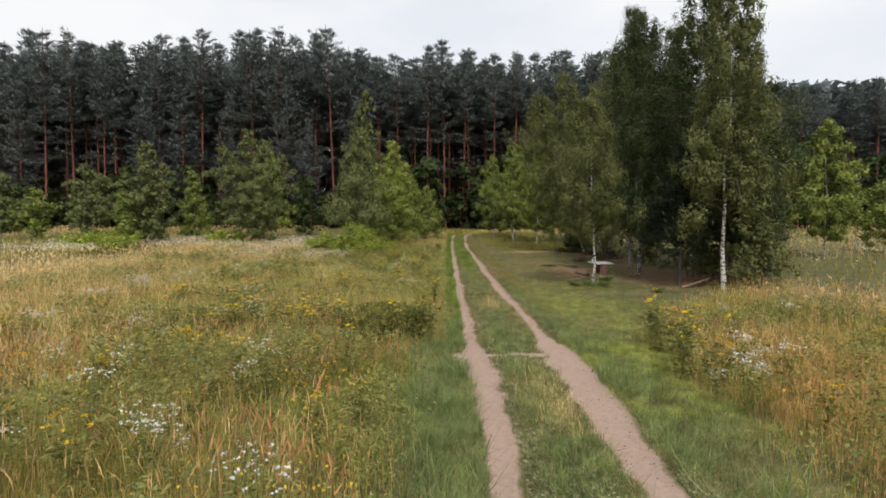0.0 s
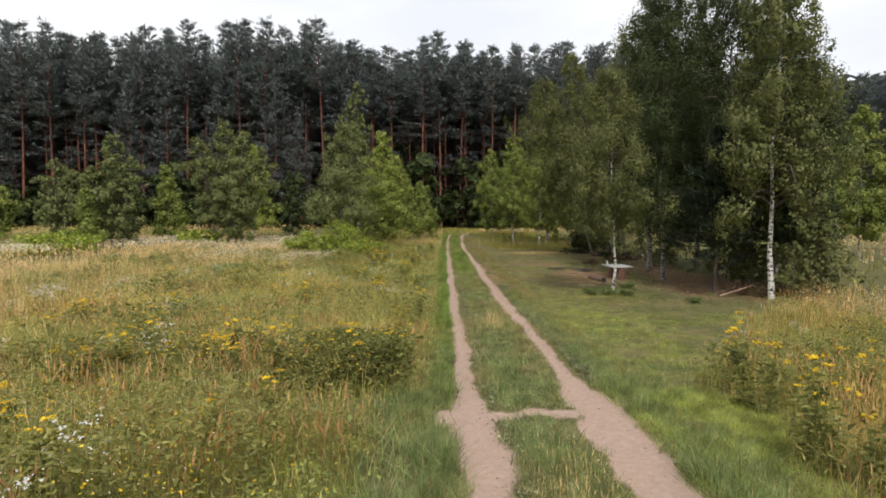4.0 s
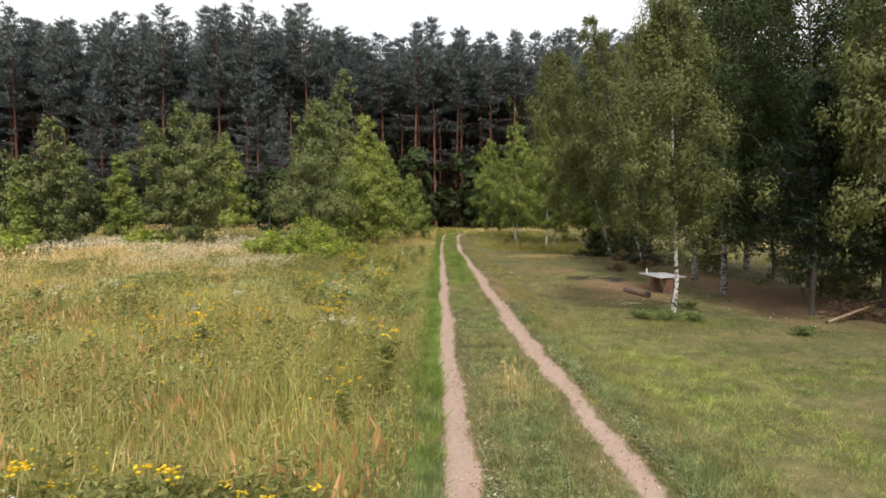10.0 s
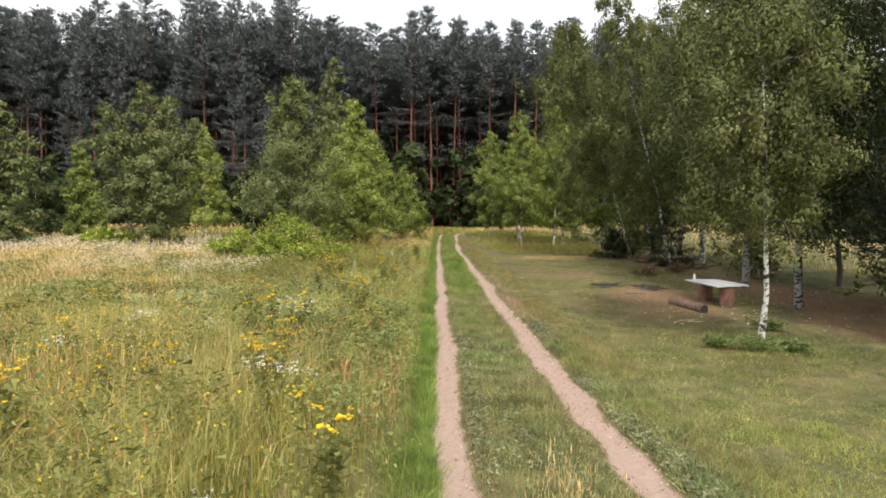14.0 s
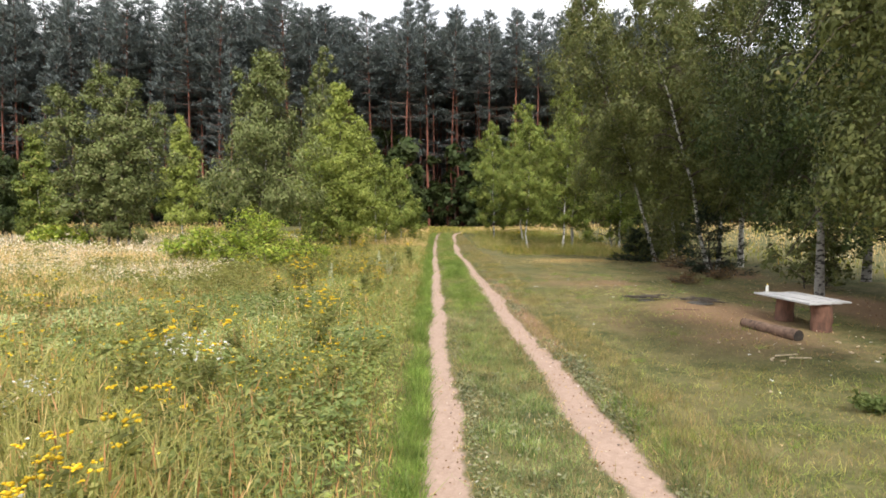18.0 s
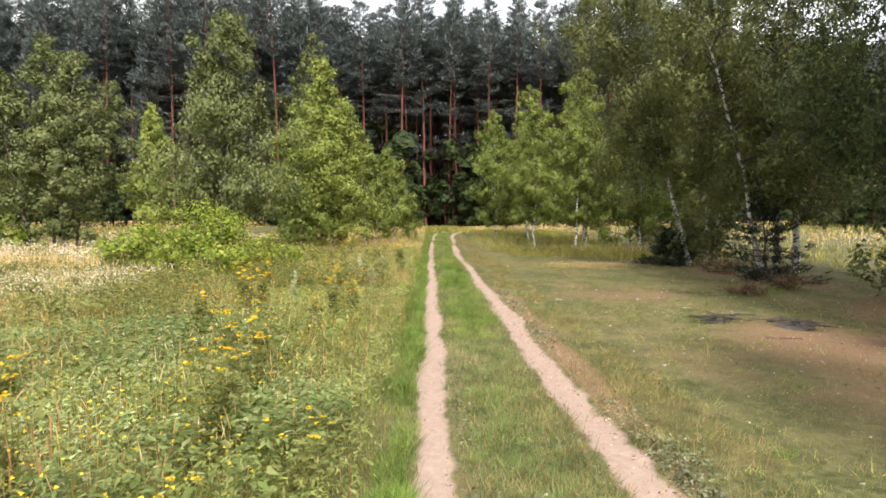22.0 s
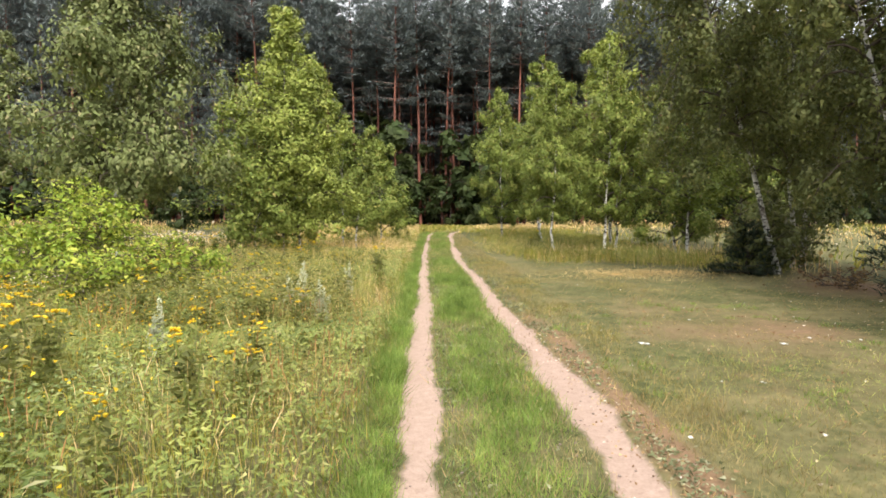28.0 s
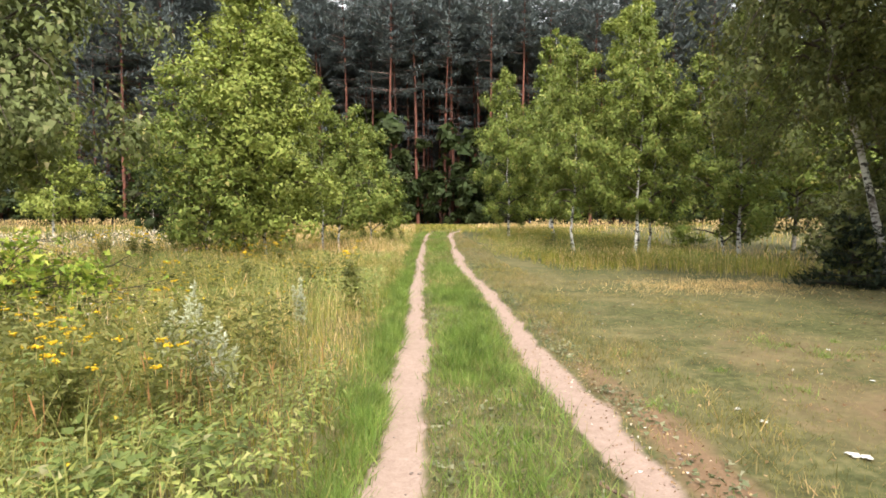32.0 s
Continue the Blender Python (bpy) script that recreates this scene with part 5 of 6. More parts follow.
x, y, wide = np.repeat(x, 46), np.repeat(y, 46), np.repeat(wide, 46)
x, y = x + rng.normal(0, 1, len(x)) * wide, y + rng.normal(0, 1, len(y)) * wide
tufts.append(short_blades(rng, x, y, (0.03 + 0.6 * wide) * rng.uniform(0.5, 1.4, len(x)), 0.007, 1.2))
stuff("coarse_grass_tufts", tufts, M_VERGE, "coarse green grass tufts on the trodden green")
rust = []
x, y = scatter(rng, 34000, -14, 0.2, 3, 34)
x, y = keep(rng, x, y, tall_at(x, y) * np.clip(patchy(x, y, 0.8, 44) * 4 - 1.9, 0, 1))
rust.append(stalks(rng, x, y, 0.62 * rng.uniform(0.5, 1.2, len(x)), np.interp(y, [14, 22], [0.012, 0.004]), 0.0022))
x, y = scatter(rng, 9000, 3.4, 12, 3, 22)
x, y = keep(rng, x, y, tall_at(x, y) * np.clip(patchy(x, y, 1.1, 45) * 4 - 2.2, 0, 1))
rust.append(stalks(rng, x, y, 0.65 * rng.uniform(0.5, 1.2, len(x)), 0.008, 0.003))
stuff("rusty_dock_stalks", rust, M_RUST, "rust-brown seeding dock stalks in the meadow", "herbs")
fluff = []
for n, box, s in ((30000, (-30, -6, 36, 50), 0.042), (7000, (-13, -1.5, 6, 14), 0.011), (16000, (-15, -1.5, 14, 37), 0.014), (3500, (11, 45, 22, 60), 0.06), (4000, (3.6, 12, 6, 22), 0.012), (12000, (-11.5, -4.5, 30.5, 36.5), 0.022)):
    x, y = scatter(rng, n, *box)
    x, y = keep(rng, x, y, tall_at(x, y) * np.clip(patchy(x, y, 2.4, 46) * 2.6 - 1.0, 0, 1))
    c = np.stack([x, y, ground_z(x, y) + rng.uniform(0.45, 0.8, len(x))], -1)
    fluff.append(leaves(rng, c, s, 1.6, 1.0))
stuff("seed_fluff", fluff, M_FLUFF, "whitish seed heads over the meadow", "seed heads")

blossom = []
for n, box, s in ((16000, (-9, -0.4, 3.5, 24), 0.018), (8000, (-9, -0.4, 24, 46), 0.02), (4000, (3.8, 11, 6, 20), 0.018)):
    x, y = scatter(rng, n, *box)
    x, y = keep(rng, x, y, tall_at(x, y) * np.clip(patchy(x, y, 1.5, 55) * 3 - 1.2, 0.03, 1))
    c = np.stack([x, y, ground_z(x, y) + rng.uniform(0.4, 0.75, len(x))], -1)
    blossom.append(leaves(rng, c, s, 1.3, 0.3))
stuff("small_yellow_blossoms", blossom, M_YELLOW, "small yellow blossoms scattered over the meadow", "flowers")
fallen = []
for n, box, s in ((5200, (2.4, 8.5, 21, 40), 0.02), (2600, (7, 12, 20, 40), 0.026)):
    x, y = scatter(rng, n, *box)
    x, y = keep(rng, x, y, turf_free(x, y) * (0.12 + 0.9 * litter_at(x, y)) * (1 - tall_at(x, y)))
    c = np.stack([x, y, ground_z(x, y) + rng.uniform(0.012, 0.04, len(x))], -1)
    fallen.append(leaves(rng, c, s, 1.5, 0.2))
for rut, off, spread, y0, y1, n in ((right_rut, 0.22, 0.16, 14, 36, 4200), (left_rut, 0.2, 0.12, 14, 24, 1600), (right_rut, -0.22, 0.08, 14, 26, 900)):
    y = rng.uniform(y0, y1, n)
    x = rut(y) + off + rng.normal(0, spread, n)
    x, y = keep(rng, x, y, 0.25 + 0.75 * patchy(x, y, 0.7, 66))
    c = np.stack([x, y, ground_z(x, y) + rng.uniform(0.008, 0.025, len(x))], -1)
    fallen.append(leaves(rng, c, 0.015, 1.4, 0.2))
stuff("fallen_leaves", fallen, M_FALLEN, "fallen pale and brown birch leaves on the trodden ground", "leaves")
rosette = []
for rut, off, spread, n in ((left_rut, 0.2, 0.13, 15000), (right_rut, 0.2, 0.17, 40000), (left_rut, 0.55, 0.3, 12000)):
    y = rng.uniform(4, 46, n)
    x = rut(y) + off + np.abs(rng.normal(0, spread, n))
    x, y = keep(rng, x, y, turf_free(x, y) * np.clip(patchy(x, y, 0.8, 56) * 3 - 1.0, 0, 1) * np.where(y > 25, 0.3, 1.0))
    c = np.stack([x, y, ground_z(x, y) + rng.uniform(0.005, 0.05, len(x))], -1)
    rosette.append(leaves(rng, c, 0.024, 1.7, 0.25))
stuff("trodden_rosettes", rosette, M_ROSETTE, "small grey-green leaves of plantain beside the ruts", "weeds")

# ---- flowering plants ----


def umbel(r, top, radius):
    """A loose flat cluster of small domed buttons."""
    pile = Pile()
    k = np.arange(6)
    a = k * math.pi / 3
    for q in range(9):
        d, w, s = radius * math.sqrt(r.random()), r.uniform(0, 6.28), radius * r.uniform(0.24, 0.4)
        c = np.array([math.cos(w) * d, math.sin(w) * d, r.normal(0, 0.16) * radius]) + top
        v = np.concatenate([np.stack([np.cos(a) * s, np.sin(a) * s, 0 * a], -1), [[0, 0, 0.45 * s], [0, 0, -0.9 * s]]]) + c
        pile.add(v, np.concatenate([np.stack([k, (k + 1) % 6, 0 * k + 6], -1), np.stack([(k + 1) % 6, k, 0 * k + 7], -1)]))
    return np.concatenate(pile.v), np.concatenate(pile.f[3])


def flower_plant(name, seed, height, heads, spread, petal, size, label, group, flat=True):
    r = np.random.default_rng(seed)
    plant = thing(name, 0, 0, 0, label, "flower", group)
    stem, leaf, c = Pile(), [], []
    for q in range(heads):
        a = r.uniform(0, 6.28)
        top = np.array([math.cos(a) * spread * r.uniform(0.2, 1), math.sin(a) * spread * r.uniform(0.2, 1), height * r.uniform(0.72, 1.0)])
        s = np.linspace(0, 1, 5)[:, None]
        path = top * s * np.array([1, 1, 1]) - np.array([0, 0, 0.05]) + np.array([0, 0, 1]) * 0.06 * np.sin(s * 3.1)
        v, f = tube(path, np.linspace(0.0045, 0.0025, 5), 4)
        if flat:
            s_ob = part("stem", mesh_of("stem", v, f, M_HERB, True), plant)
            v, f = umbel(r, top, 0.036 * r.uniform(0.6, 1.3))
            part("flower_head", mesh_of("flower_head", v, f, petal), s_ob)
        else:
            stem.add(v, f)
        k = 34 if flat else 16
        u = r.uniform(0.05, 0.88, k)
        leaf.append(np.stack([np.interp(u, s[:, 0], path[:, w]) for w in range(3)], -1) + r.normal(0, 0.05, (k, 3)) * [1, 1, 0.6])
        for w in range(6):
            o = top + r.normal(0, 0.07, 3) * [1, 1, 0.45]
            c.append(o + r.normal(0, 1, (3, 3)) * np.array([0.01, 0.01, 0.004]))
    if not flat:
        part("stemwork", stem.mesh("stemwork", M_HERB), plant, kind="stuff")
    v, f = leaves(r, np.concatenate(leaf), 0.03, 2.6, 0.4)
    part("leafage", mesh_of("leafage", v, f, M_STAND), plant, kind="stuff")
    if not flat:
        v, f = leaves(r, np.concatenate(c), size, 1.1, 0.25)
        part("bloom", mesh_of("bloom", v, f, petal), plant, kind="stuff")
    return plant


TANSY, DAISY = "yellow flowering plants in the meadow", "white flowering plants in the meadow"
tansies = [flower_plant("yellow_flower", 300 + q, h, n, sp, M_YELLOW, 0.022, "yellow tansy with flat flower heads in the grass", TANSY) for q, (h, n, sp) in enumerate(((0.85, 7, 0.22), (0.7, 5, 0.16), (0.95, 9, 0.28), (0.6, 4, 0.14)))]
daisies = [flower_plant("white_flower", 320 + q, h, n, sp, M_WHITE, 0.02, "white fleabane with many small flowers in the grass", DAISY, False) for q, (h, n, sp) in enumerate(((0.75, 6, 0.2), (0.85, 8, 0.26), (0.6, 5, 0.15)))]
spots = [(-1.1, 11.7), (-0.9, 11.5), (-1.5, 11.8), (-2.2, 12.0), (-2.0, 11.5), (-2.9, 12.0), (-0.5, 11.9), (-3.4, 11.7), (-3.9, 12.1), (-1.2, 12.6), (-2.6, 12.7), (-0.4, 12.4), (4.0, 10.9), (4.15, 10.6), (3.75, 8.9), (3.95, 8.6), (3.8, 9.3),
         (-1.0, 33.4), (-1.3, 33.0), (-2.0, 34.0), (-0.9, 6.4), (-1.3, 6.0), (-2.6, 34.6), (-1.6, 35.3), (-3.1, 33.5), (-2.2, 36.2), (-3.6, 35.6), (-1.55, 19.6), (-1.3, 19.5), (-1.4, 19.2), (-1.85, 34.0), (-0.8, 30.2), (-0.95, 29.8)]
spots += [(rng.uniform(-4.6, -0.25), rng.uniform(11.5, 13.0)) for q in range(20)]
spots += [(rng.uniform(-3.6, -0.3), rng.uniform(19, 26)) for q in range(14)]
while len(spots) < 235:
    px, py = (rng.uniform(-9, -0.1), rng.uniform(3.5, 60)) if rng.random() < 0.86 else ((rng.uniform(3.8, 9), rng.uniform(6, 17)) if rng.random() < 0.8 else (rng.uniform(3, 7), rng.uniform(44, 60)))
    if tall_at(px, py) > 0.6 and float(patchy(px, py, 2.6, 47)) + 0.25 * (py > 42) > rng.uniform(0.3, 0.75):
        spots.append((px, py))
for q, (px, py) in enumerate(spots):
    m = turned(px, py, rng.uniform(0.8, 1.15) * (1.15 if q < 17 else 1.0), rng, 0.0, 3)
    if q < 4:
        tansies[q].matrix_basis = m
    else:
        copy_thing(tansies[q % 4], m)
spots = [(-2.5, 4.9), (-2.7, 5.1), (-3.9, 6.3), (-4.0, 6.5), (-4.1, 7.6), (-2.4, 5.4), (3.8, 7.3), (4.0, 7.5), (3.7, 7.8), (4.4, 8.6), (4.6, 9.0)]
while len(spots) < 80:
    px, py = (rng.uniform(-10, -0.6), rng.uniform(3.5, 23)) if rng.random() < 0.75 else (rng.uniform(4, 9), rng.uniform(5, 16))
    if tall_at(px, py) > 0.6 and float(patchy(px, py, 2.0, 48)) > rng.uniform(0.4, 0.8):
        spots.append((px, py))
for q, (px, py) in enumerate(spots):
    m = turned(px, py, rng.uniform(0.75, 1.1), rng, 0.0, 3)
    if q < 3:
        daisies[q].matrix_basis = m
    else:
        copy_thing(daisies[q % 3], m)

# ---- the picnic place ----


def lump(r, size, squash, bevel=2):
    """An uneven rounded lump."""
    bm = bmesh.new()
    bmesh.ops.create_icosphere(bm, subdivisions=bevel, radius=size)
    for v in bm.verts:
        v.co *= 1 + 0.25 * noise.noise(v.co * (1.7 / size) + Vector((r, r * 2, 0)))
        v.co.z *= squash
    return bm


def from_bm(name, bm, material, smooth=True):
    me = bpy.data.meshes.new(name)
    bm.to_mesh(me)
    bm.free()
    for p in me.polygons:
        p.use_smooth = smooth
    me.materials.append(material)
    return me


def round_wood(rng, a, b, r0, r1, sides=14, rough=0.04, rings=9):
    path = np.linspace(a, b, rings)
    path[1:-1] += rng.normal(0, rough * r0, (rings - 2, 3))
    v, f = tube(path, np.linspace(r0, r1, rings) * (1 + rng.normal(0, rough, rings)), sides)
    v = v + rng.normal(0, rough * r0 * 0.5, v.shape)
    return v, f


def end_disc(centre, normal, radius, sides=14):
    n = Vector(normal).normalized()
    u = n.orthogonal().normalized()
    w = n.cross(u)
    ring = [Vector(centre) + (u * math.cos(6.2832 * k / sides) + w * math.sin(6.2832 * k / sides)) * radius for k in range(sides)]
    return np.array([tuple(p) for p in [Vector(centre) + n * 0.01] + ring]), np.array([[0, 1 + k, 1 + (k + 1) % sides] for k in range(sides)])


def picnic_table():
    r = np.random.default_rng(401)
    x0, y0 = 7.33, 27.22
    z0 = gz(x0, y0)
    t = thing("picnic_table", x0, y0, z0, "low rustic table of grey weathered boards on two log stumps", "table")
    for (lx, ly, rad) in ((-0.10, 0.34, 0.155), (-0.06, -0.66, 0.16)):
        v, f = round_wood(r, np.array([lx, ly, -0.1]), np.array([lx * 0.9, ly, 0.462]), rad * 1.08, rad * 0.96, 14, 0.04)
        part("stump_leg", mesh_of("stump_leg", v, f, M_STUMP, True), t, "reddish log stump leg")
    across = Vector((1.0, 0.0, 0)).normalized()
    along = Vector((-0.02, 1.0, 0)).normalized()
    for k, (off, lo, hi) in enumerate(((-0.32, -0.90, 0.84), (-0.11, -0.86, 0.88), (0.10, -0.80, 0.82), (0.31, -0.76, 0.85))):
        bm = bmesh.new()
        bmesh.ops.create_cube(bm, size=1.0)
        bmesh.ops.scale(bm, vec=(0.204, hi - lo, 0.032), verts=bm.verts)
        bmesh.ops.bevel(bm, geom=bm.edges[:], offset=0.006, segments=2, affect="EDGES")
        ob = part("board", from_bm("board", bm, M_BOARD, False), t)
        m = Matrix((( across.x, along.x, 0, 0), (across.y, along.y, 0, 0), (0, 0, 1, 0), (0, 0, 0, 1)))
        ob.matrix_basis = Matrix.Translation(across * off + along * (lo + hi) / 2 + Vector((0, 0, 0.48 + 0.006 * (k % 2)))) @ m @ pose(0, 0, 0, 0, r.normal(0, 1.2), r.normal(0, 0.8))
    return x0, y0, z0


tx, ty, tz = picnic_table()


def bottle():
    b = thing("plastic_bottle", 7.12, 27.95, tz + 0.5, "small pale plastic bottle standing on the table", "bottle")
    path = np.array([[0, 0, 0], [0, 0, 0.02], [0, 0, 0.1], [0, 0, 0.135], [0, 0, 0.15]])
    v, f = tube(path, [0.028, 0.03, 0.03, 0.018, 0.011], 12)
    part("body", mesh_of("body", v, f, M_LITTER, True), b)
    v, f = tube(np.array([[0, 0, 0.15], [0, 0, 0.17]]), [0.014, 0.013], 10)
    part("cap", mesh_of("cap", v, f, M_YELLOW, True), b, "small coloured cap")


bottle()


def fallen_log(name, a, b, r0, r1, label, seed, material=None):
    r = np.random.default_rng(seed)
    a, b = np.array(a, float), np.array(b, float)
    a[2], b[2] = gz(*a[:2]) + r0 * 0.8 + a[2], gz(*b[:2]) + r1 * 0.8 + b[2]
    base = thing(name, a[0], a[1], a[2], label, "log")
    v, f = round_wood(r, np.zeros(3), b - a, r0, r1, 14, 0.05)
    part("bark", mesh_of("bark", v, f, material or M_LOG, True), base)
    for c, n, rad in ((np.zeros(3), a - b, r0), (b - a, b - a, r1)):
        v, f = end_disc(c, n, rad * 1.0)
        part("cut_end", mesh_of("cut_end", v, f, M_CUT), base, "dark cut end")
    return base


fallen_log("log", (6.38, 25.78, 0), (6.14, 26.98, 0), 0.098, 0.085, "brown weathered log lying beside the table", 411)
fallen_log("fallen_branch", (8.9, 21.9, 0), (10.15, 22.3, 0.3), 0.035, 0.025, "pale bare branch lying under the big birch", 412, M_BRANCH)
fallen_log("fallen_branch", (9.5, 23.1, 0), (10.9, 22.8, 0.4), 0.035, 0.02, "brown broken branch under the big birch", 413)
fallen_log("stick", (5.6, 28.7, 0), (6.05, 28.55, 0), 0.018, 0.012, "brown broken stick by the fireplace", 414)


def fireplace(x0, y0, size, label, seed):
    r = np.random.default_rng(seed)
    e = thing("campfire_remains", x0, y0, gz(x0, y0), label, "fireplace")
    part("ash", from_bm("ash", lump(seed, size * 0.7, 0.09, 3), M_ASH), e)
    for q in range(26):
        a, d = r.uniform(0, 6.28), r.uniform(0, size)
        p = np.array([math.cos(a) * d, math.sin(a) * d, 0.05 + 0.05 * r.random()])
        w = r.uniform(0, 6.28)
        v, f = tube(np.stack([p, p + np.array([math.cos(w), math.sin(w), r.uniform(-0.05, 0.12)]) * r.uniform(0.2, 0.5)]), [0.014, 0.007], 5)
        part("charred_stick", mesh_of("charred_stick", v, f, M_DARK_BARK), e)


fireplace(6.45, 29.4, 0.42, "grey heap of ash and charred sticks on bare ground", 421)
fireplace(5.45, 29.9, 0.3, "flat dark patch of old ash in the grass", 422)

scrap_spots = [(3.4, 32.9), (3.46, 32.86), (3.2, 33.5), (5.1, 32.7), (5.76, 33.2), (6.07, 32.9), (6.3, 33.0), (2.65, 29.9), (2.92, 31.9), (4.35, 36.0), (3.6, 31.3), (3.96, 31.2), (3.17, 33.8), (5.15, 35.6), (4.1, 38.6), (4.3, 38.9), (5.2, 25.1), (5.1, 24.9), (5.9, 25.6), (7.5, 25.7), (4.6, 23.5), (6.6, 24.4), (1.43, 17.4), (4.9, 30.6), (5.6, 31.5), (6.8, 31.0), (4.0, 27.9), (3.5, 27.3), (7.3, 33.6), (4.7, 34.4)]
r = np.random.default_rng(431)
scrap_spots += [(r.uniform(2.6, 7.5), r.uniform(22.5, 39)) for q in range(34)]
scraps = []
for q in range(4):
    bm = bmesh.new()
    bmesh.ops.create_grid(bm, x_segments=5, y_segments=4, size=0.06)
    for v in bm.verts:
        v.co.x *= 1.3
        v.co.z = 0.03 + 0.03 * noise.noise(v.co * 22 + Vector((q * 7, 0, 0)))
        v.co.x += 0.012 * noise.noise(v.co * 30)
    bmesh.ops.solidify(bm, geom=bm.faces[:], thickness=0.003)
    scraps.append(tagged(new("paper_scrap", from_bm("paper_scrap", bm, M_LITTER, False)), "crumpled white paper scrap lying in the grass", "litter", "scraps in the grass"))
for q, (px, py) in enumerate(scrap_spots):
    m = turned(px, py, r.uniform(0.35, 0.7) if q < 30 else r.uniform(0.16, 0.4), r, 0.0, 6)
    if q < 4:
        scraps[q].matrix_basis = m
    else:
        copy_thing(scraps[q % 4], m)


def split_wood(x, y, length, turn, seed):
    """A pale splinter of split wood, wedge-shaped."""
    q = np.random.default_rng(seed)
    bm = bmesh.new()
    bmesh.ops.create_cube(bm, size=1.0)
    for v in bm.verts:
        v.co = Vector((v.co.x * length * (1 + 0.2 * q.random()), v.co.y * 0.03 * (1.0 if v.co.x < 0 else 0.45), v.co.z * 0.018 + 0.012))
    bmesh.ops.bevel(bm, geom=bm.edges[:], offset=0.003, segments=1, affect="EDGES")
    ob = tagged(new("wood_chip", from_bm("wood_chip", bm, M_CHIP, False)), "pale splinter of split firewood on the brown ground", "wood chip", "wood chips by the table")
    ob.matrix_basis = pose(x, y, gz(x, y) + 0.012, 0, 0, turn)


for q, (px, py, s, a) in enumerate([(5.55, 24.75, 0.34, 12), (5.62, 24.55, 0.26, -5), (5.28, 24.62, 0.1, 40), (5.2, 24.52, 0.08, 80), (5.32, 24.45, 0.07, 10), (5.3, 25.0, 0.06, 60), (6.15, 25.4, 0.06, 20), (6.9, 25.6, 0.08, 110), (7.0, 25.3, 0.06, 30), (7.6, 26.0, 0.09, 70), (6.0, 25.1, 0.05, 0), (5.8, 26.2, 0.06, 140), (6.6, 24.9, 0.07, 95), (5.0, 25.6, 0.06, 33)]):
    split_wood(px, py, s, a, 500 + q)
fallen_log("stick", (1.74, 32.6, 0), (1.9, 32.42, 0), 0.011, 0.007, "short brown stick lying beside the sandy rut", 415)


def bits():
    """Stones, crumbs and dead leaves on the ruts' edges."""
    r = np.random.default_rng(441)
    v, f = [], []
    pile = Pile()
    bm = lump(3, 1.0, 0.6, 1)
    base = np.array([tuple(q.co) for q in bm.verts])
    tri = np.array([[q.index for q in p.verts] for p in bm.faces])
    bm.free()
    n = 2600
    y = r.uniform(3.5, 45, n)
    x = np.where(r.random(n) < 0.5, left_rut(y), right_rut(y)) + r.choice([-1, 1], n) * r.gamma(3.4, 0.062, n)
    s = np.minimum(r.gamma(2.0, 0.0027, n) + 0.002, 0.014)
    for q in range(n):
        pile.add(base * s[q] + [x[q], y[q], gz(x[q], y[q]) + s[q] * 0.3], tri)
    tagged(new("pebbles", pile.mesh("pebbles", M_STONE, True)), "small stones along the sandy ruts", "stones", kind="stuff")


bits()


def weed_clump(x, y, size, seed, label, leaf, count=560):
    r = np.random.default_rng(seed)
    e = thing("weed_clump", x, y, gz(x, y), label, "weeds", "weeds on the trodden green")
    stem, c = Pile(), []
    for q in range(14):
        a, d = r.uniform(0, 6.28), size * r.uniform(0.1, 0.9)
        top = np.array([math.cos(a) * d, math.sin(a) * d, 0.28 * size * r.uniform(0.6, 1.5) + 0.05])
        path = np.stack([top * [0.3, 0.3, 0] - [0, 0, 0.03], top * [0.6, 0.6, 0.6], top])
        v, f = tube(path, [0.006, 0.005, 0.003], 4)
        stem.add(v, f)
        c.append(path[1] + (top - path[1]) * r.uniform(-0.6, 1.1, (count // 14, 1)) + r.normal(0, 0.07 * size + 0.02, (count // 14, 3)) * [1, 1, 0.5])
    c = np.concatenate(c)
    c[:, 2] = np.maximum(c[:, 2], 0.02)
    part("stemwork", stem.mesh("stemwork", M_HERB), e, kind="stuff")
    v, f = leaves(r, c, 0.032, 1.8, 0.35)
    part("leafage", mesh_of("leafage", v, f, leaf), e, kind="stuff")


for q, (px, py, s) in enumerate([(5.5, 22.1, 0.7), (5.05, 22.35, 0.5), (6.05, 21.95, 0.55), (6.6, 23.7, 0.5), (7.6, 20.6, 0.4)]):
    weed_clump(px, py, s * 0.75, 451 + q, "low clump of leafy green weeds in the grass", M_WEED)


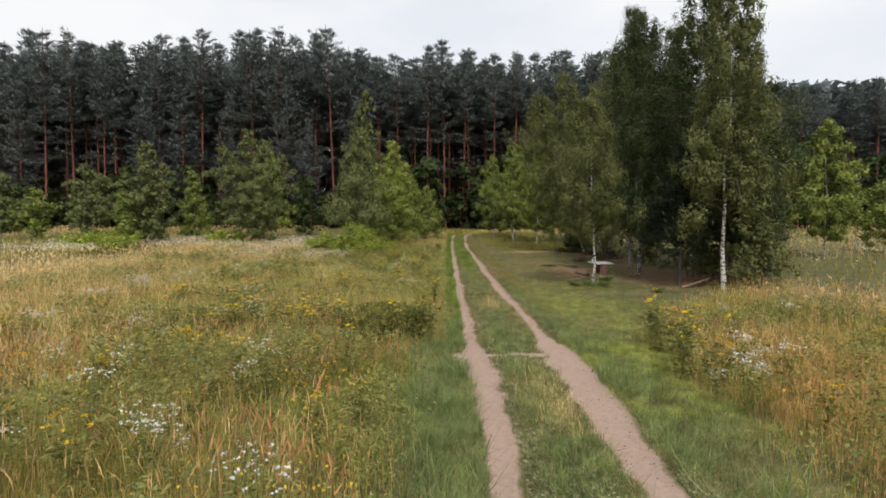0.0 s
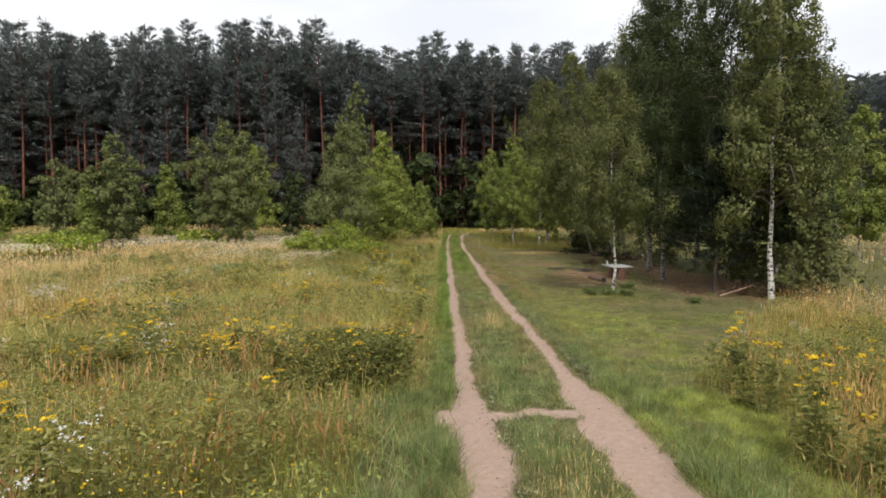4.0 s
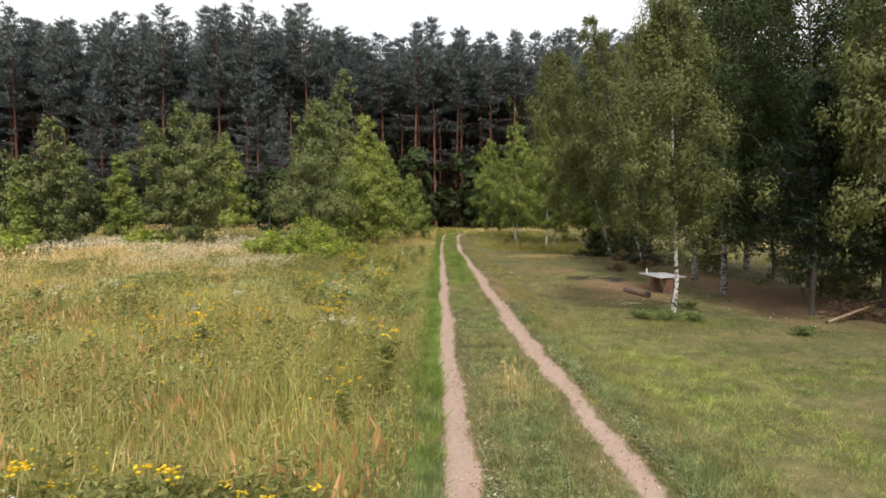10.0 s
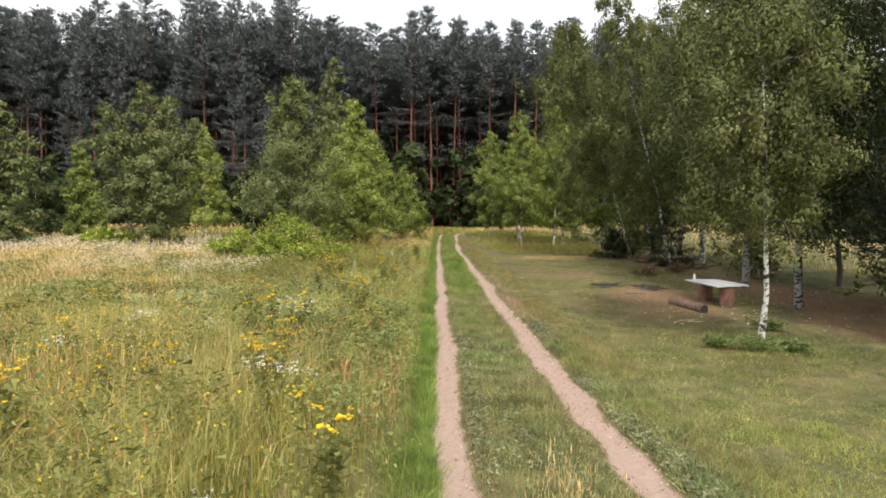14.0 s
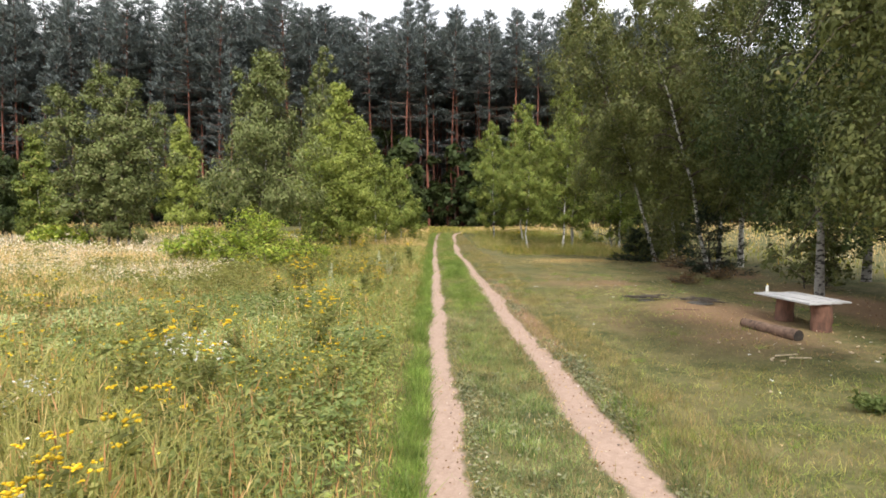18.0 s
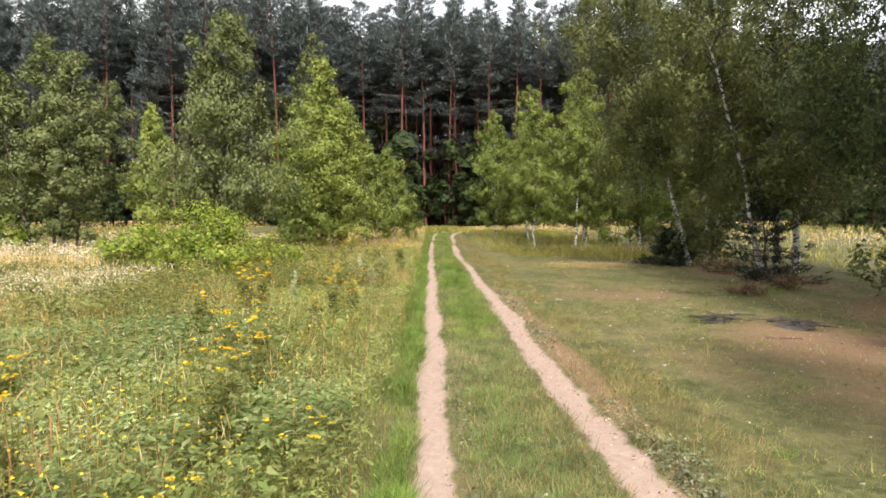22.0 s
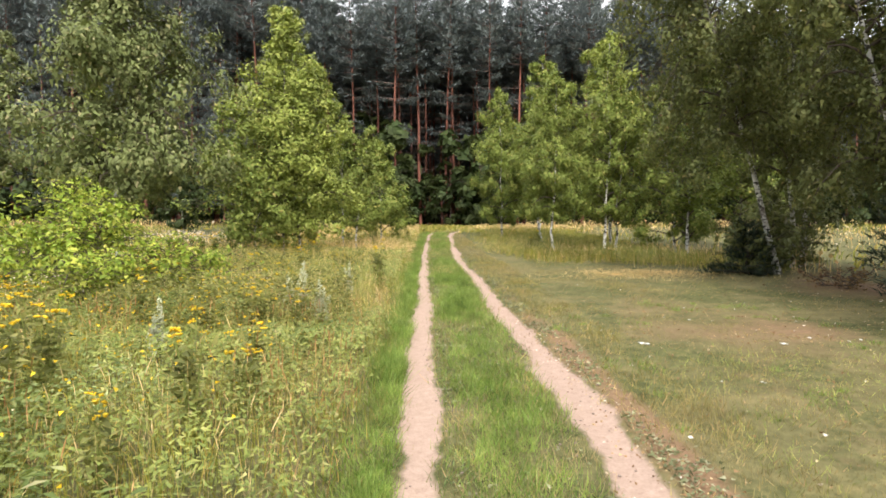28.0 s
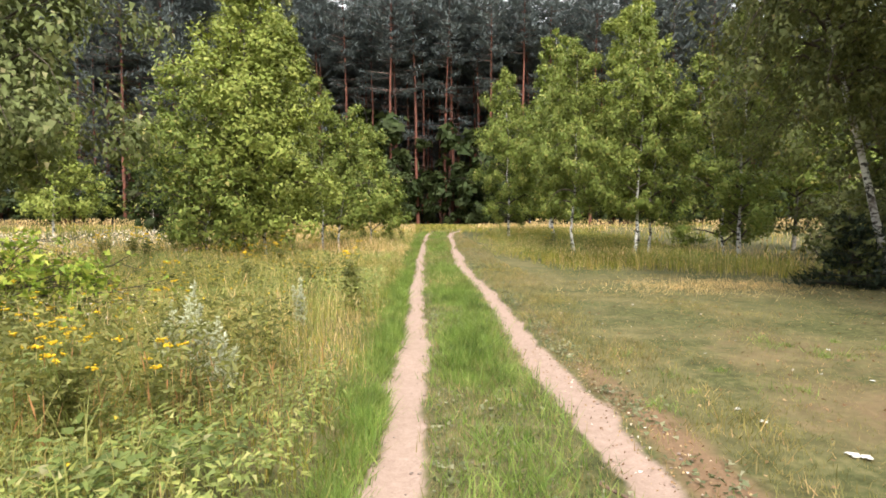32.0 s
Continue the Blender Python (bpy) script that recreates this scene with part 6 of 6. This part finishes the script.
def dead_brush(x, y, size, seed):
    r = np.random.default_rng(seed)
    e = thing("dead_brush", x, y, gz(x, y), "rust-brown heap of dead twigs under the trees", "brushwood", "dead brush in the grove")
    pile, c = Pile(), []
    for q in range(40):
        a, w = r.uniform(0, 6.28), r.uniform(0, 6.28)
        p = np.array([math.cos(a), math.sin(a), 0]) * size * r.uniform(0, 0.8) + [0, 0, r.uniform(0.0, 0.35 * size)]
        d = np.array([math.cos(w), math.sin(w), r.uniform(0.0, 0.8)]) * size * r.uniform(0.3, 0.8)
        v, f = tube(np.stack([p, p + d * 0.5 + r.normal(0, 0.03, 3), p + d]), [0.012, 0.008, 0.003], 4)
        pile.add(v, f)
        c.append(p + d * r.uniform(0.3, 1, (14, 1)) + r.normal(0, 0.06, (14, 3)))
    part("twigwork", pile.mesh("twigwork", M_TWIG), e, kind="stuff")
    v, f = leaves(r, np.concatenate(c), 0.032, 2.4, 0.6)
    part("dead_leafage", mesh_of("dead_leafage", v, f, M_DEAD), e, kind="stuff")


for q, (px, py, s) in enumerate([(9.5, 37.6, 0.75), (10.3, 36.4, 0.6), (9.2, 34.0, 0.5), (10.0, 22.5, 0.7), (10.8, 22.1, 0.6), (7.9, 33.2, 0.4)]):
    dead_brush(px, py, s, 471 + q)


def mugwort(x, y, h, seed):
    """A tall silvery plant: branching spikes of small pale heads."""
    r = np.random.default_rng(seed)
    e = thing("mugwort_plant", x, y, gz(x, y), "tall silvery mugwort with feathery flowering spikes in the meadow", "plant", "mugwort in the meadow")
    for q in range(7):
        a = r.uniform(0, 6.28)
        top = np.array([math.cos(a) * 0.16 * r.random() * (q > 0), math.sin(a) * 0.16 * r.random() * (q > 0), h * (1 if q == 0 else r.uniform(0.6, 0.9))])
        s = np.linspace(0, 1, 6)[:, None]
        path = top * s + np.array([0, 0, -0.03])
        v, f = tube(path, np.linspace(0.005, 0.0015, 6), 4)
        st = part("stem", mesh_of("stem", v, f, M_STAND, True), e)
        u = r.uniform(0.35, 1.0, 150)
        c = top * u[:, None] + r.normal(0, 1, (150, 3)) * (0.05 * (1.15 - u))[:, None] * [1, 1, 1.4]
        v, f = leaves(r, c, 0.015, 2.4, 1.0)
        part("spike", mesh_of("spike", v, f, M_MUGWORT), st, kind="stuff")


for q, (px, py, h) in enumerate([(-1.05, 34.2, 0.95), (-0.8, 34.0, 0.7), (-1.35, 34.5, 0.75), (-2.1, 31.9, 0.75), (-0.7, 36.6, 0.7)]):
    mugwort(px, py, h, 491 + q)
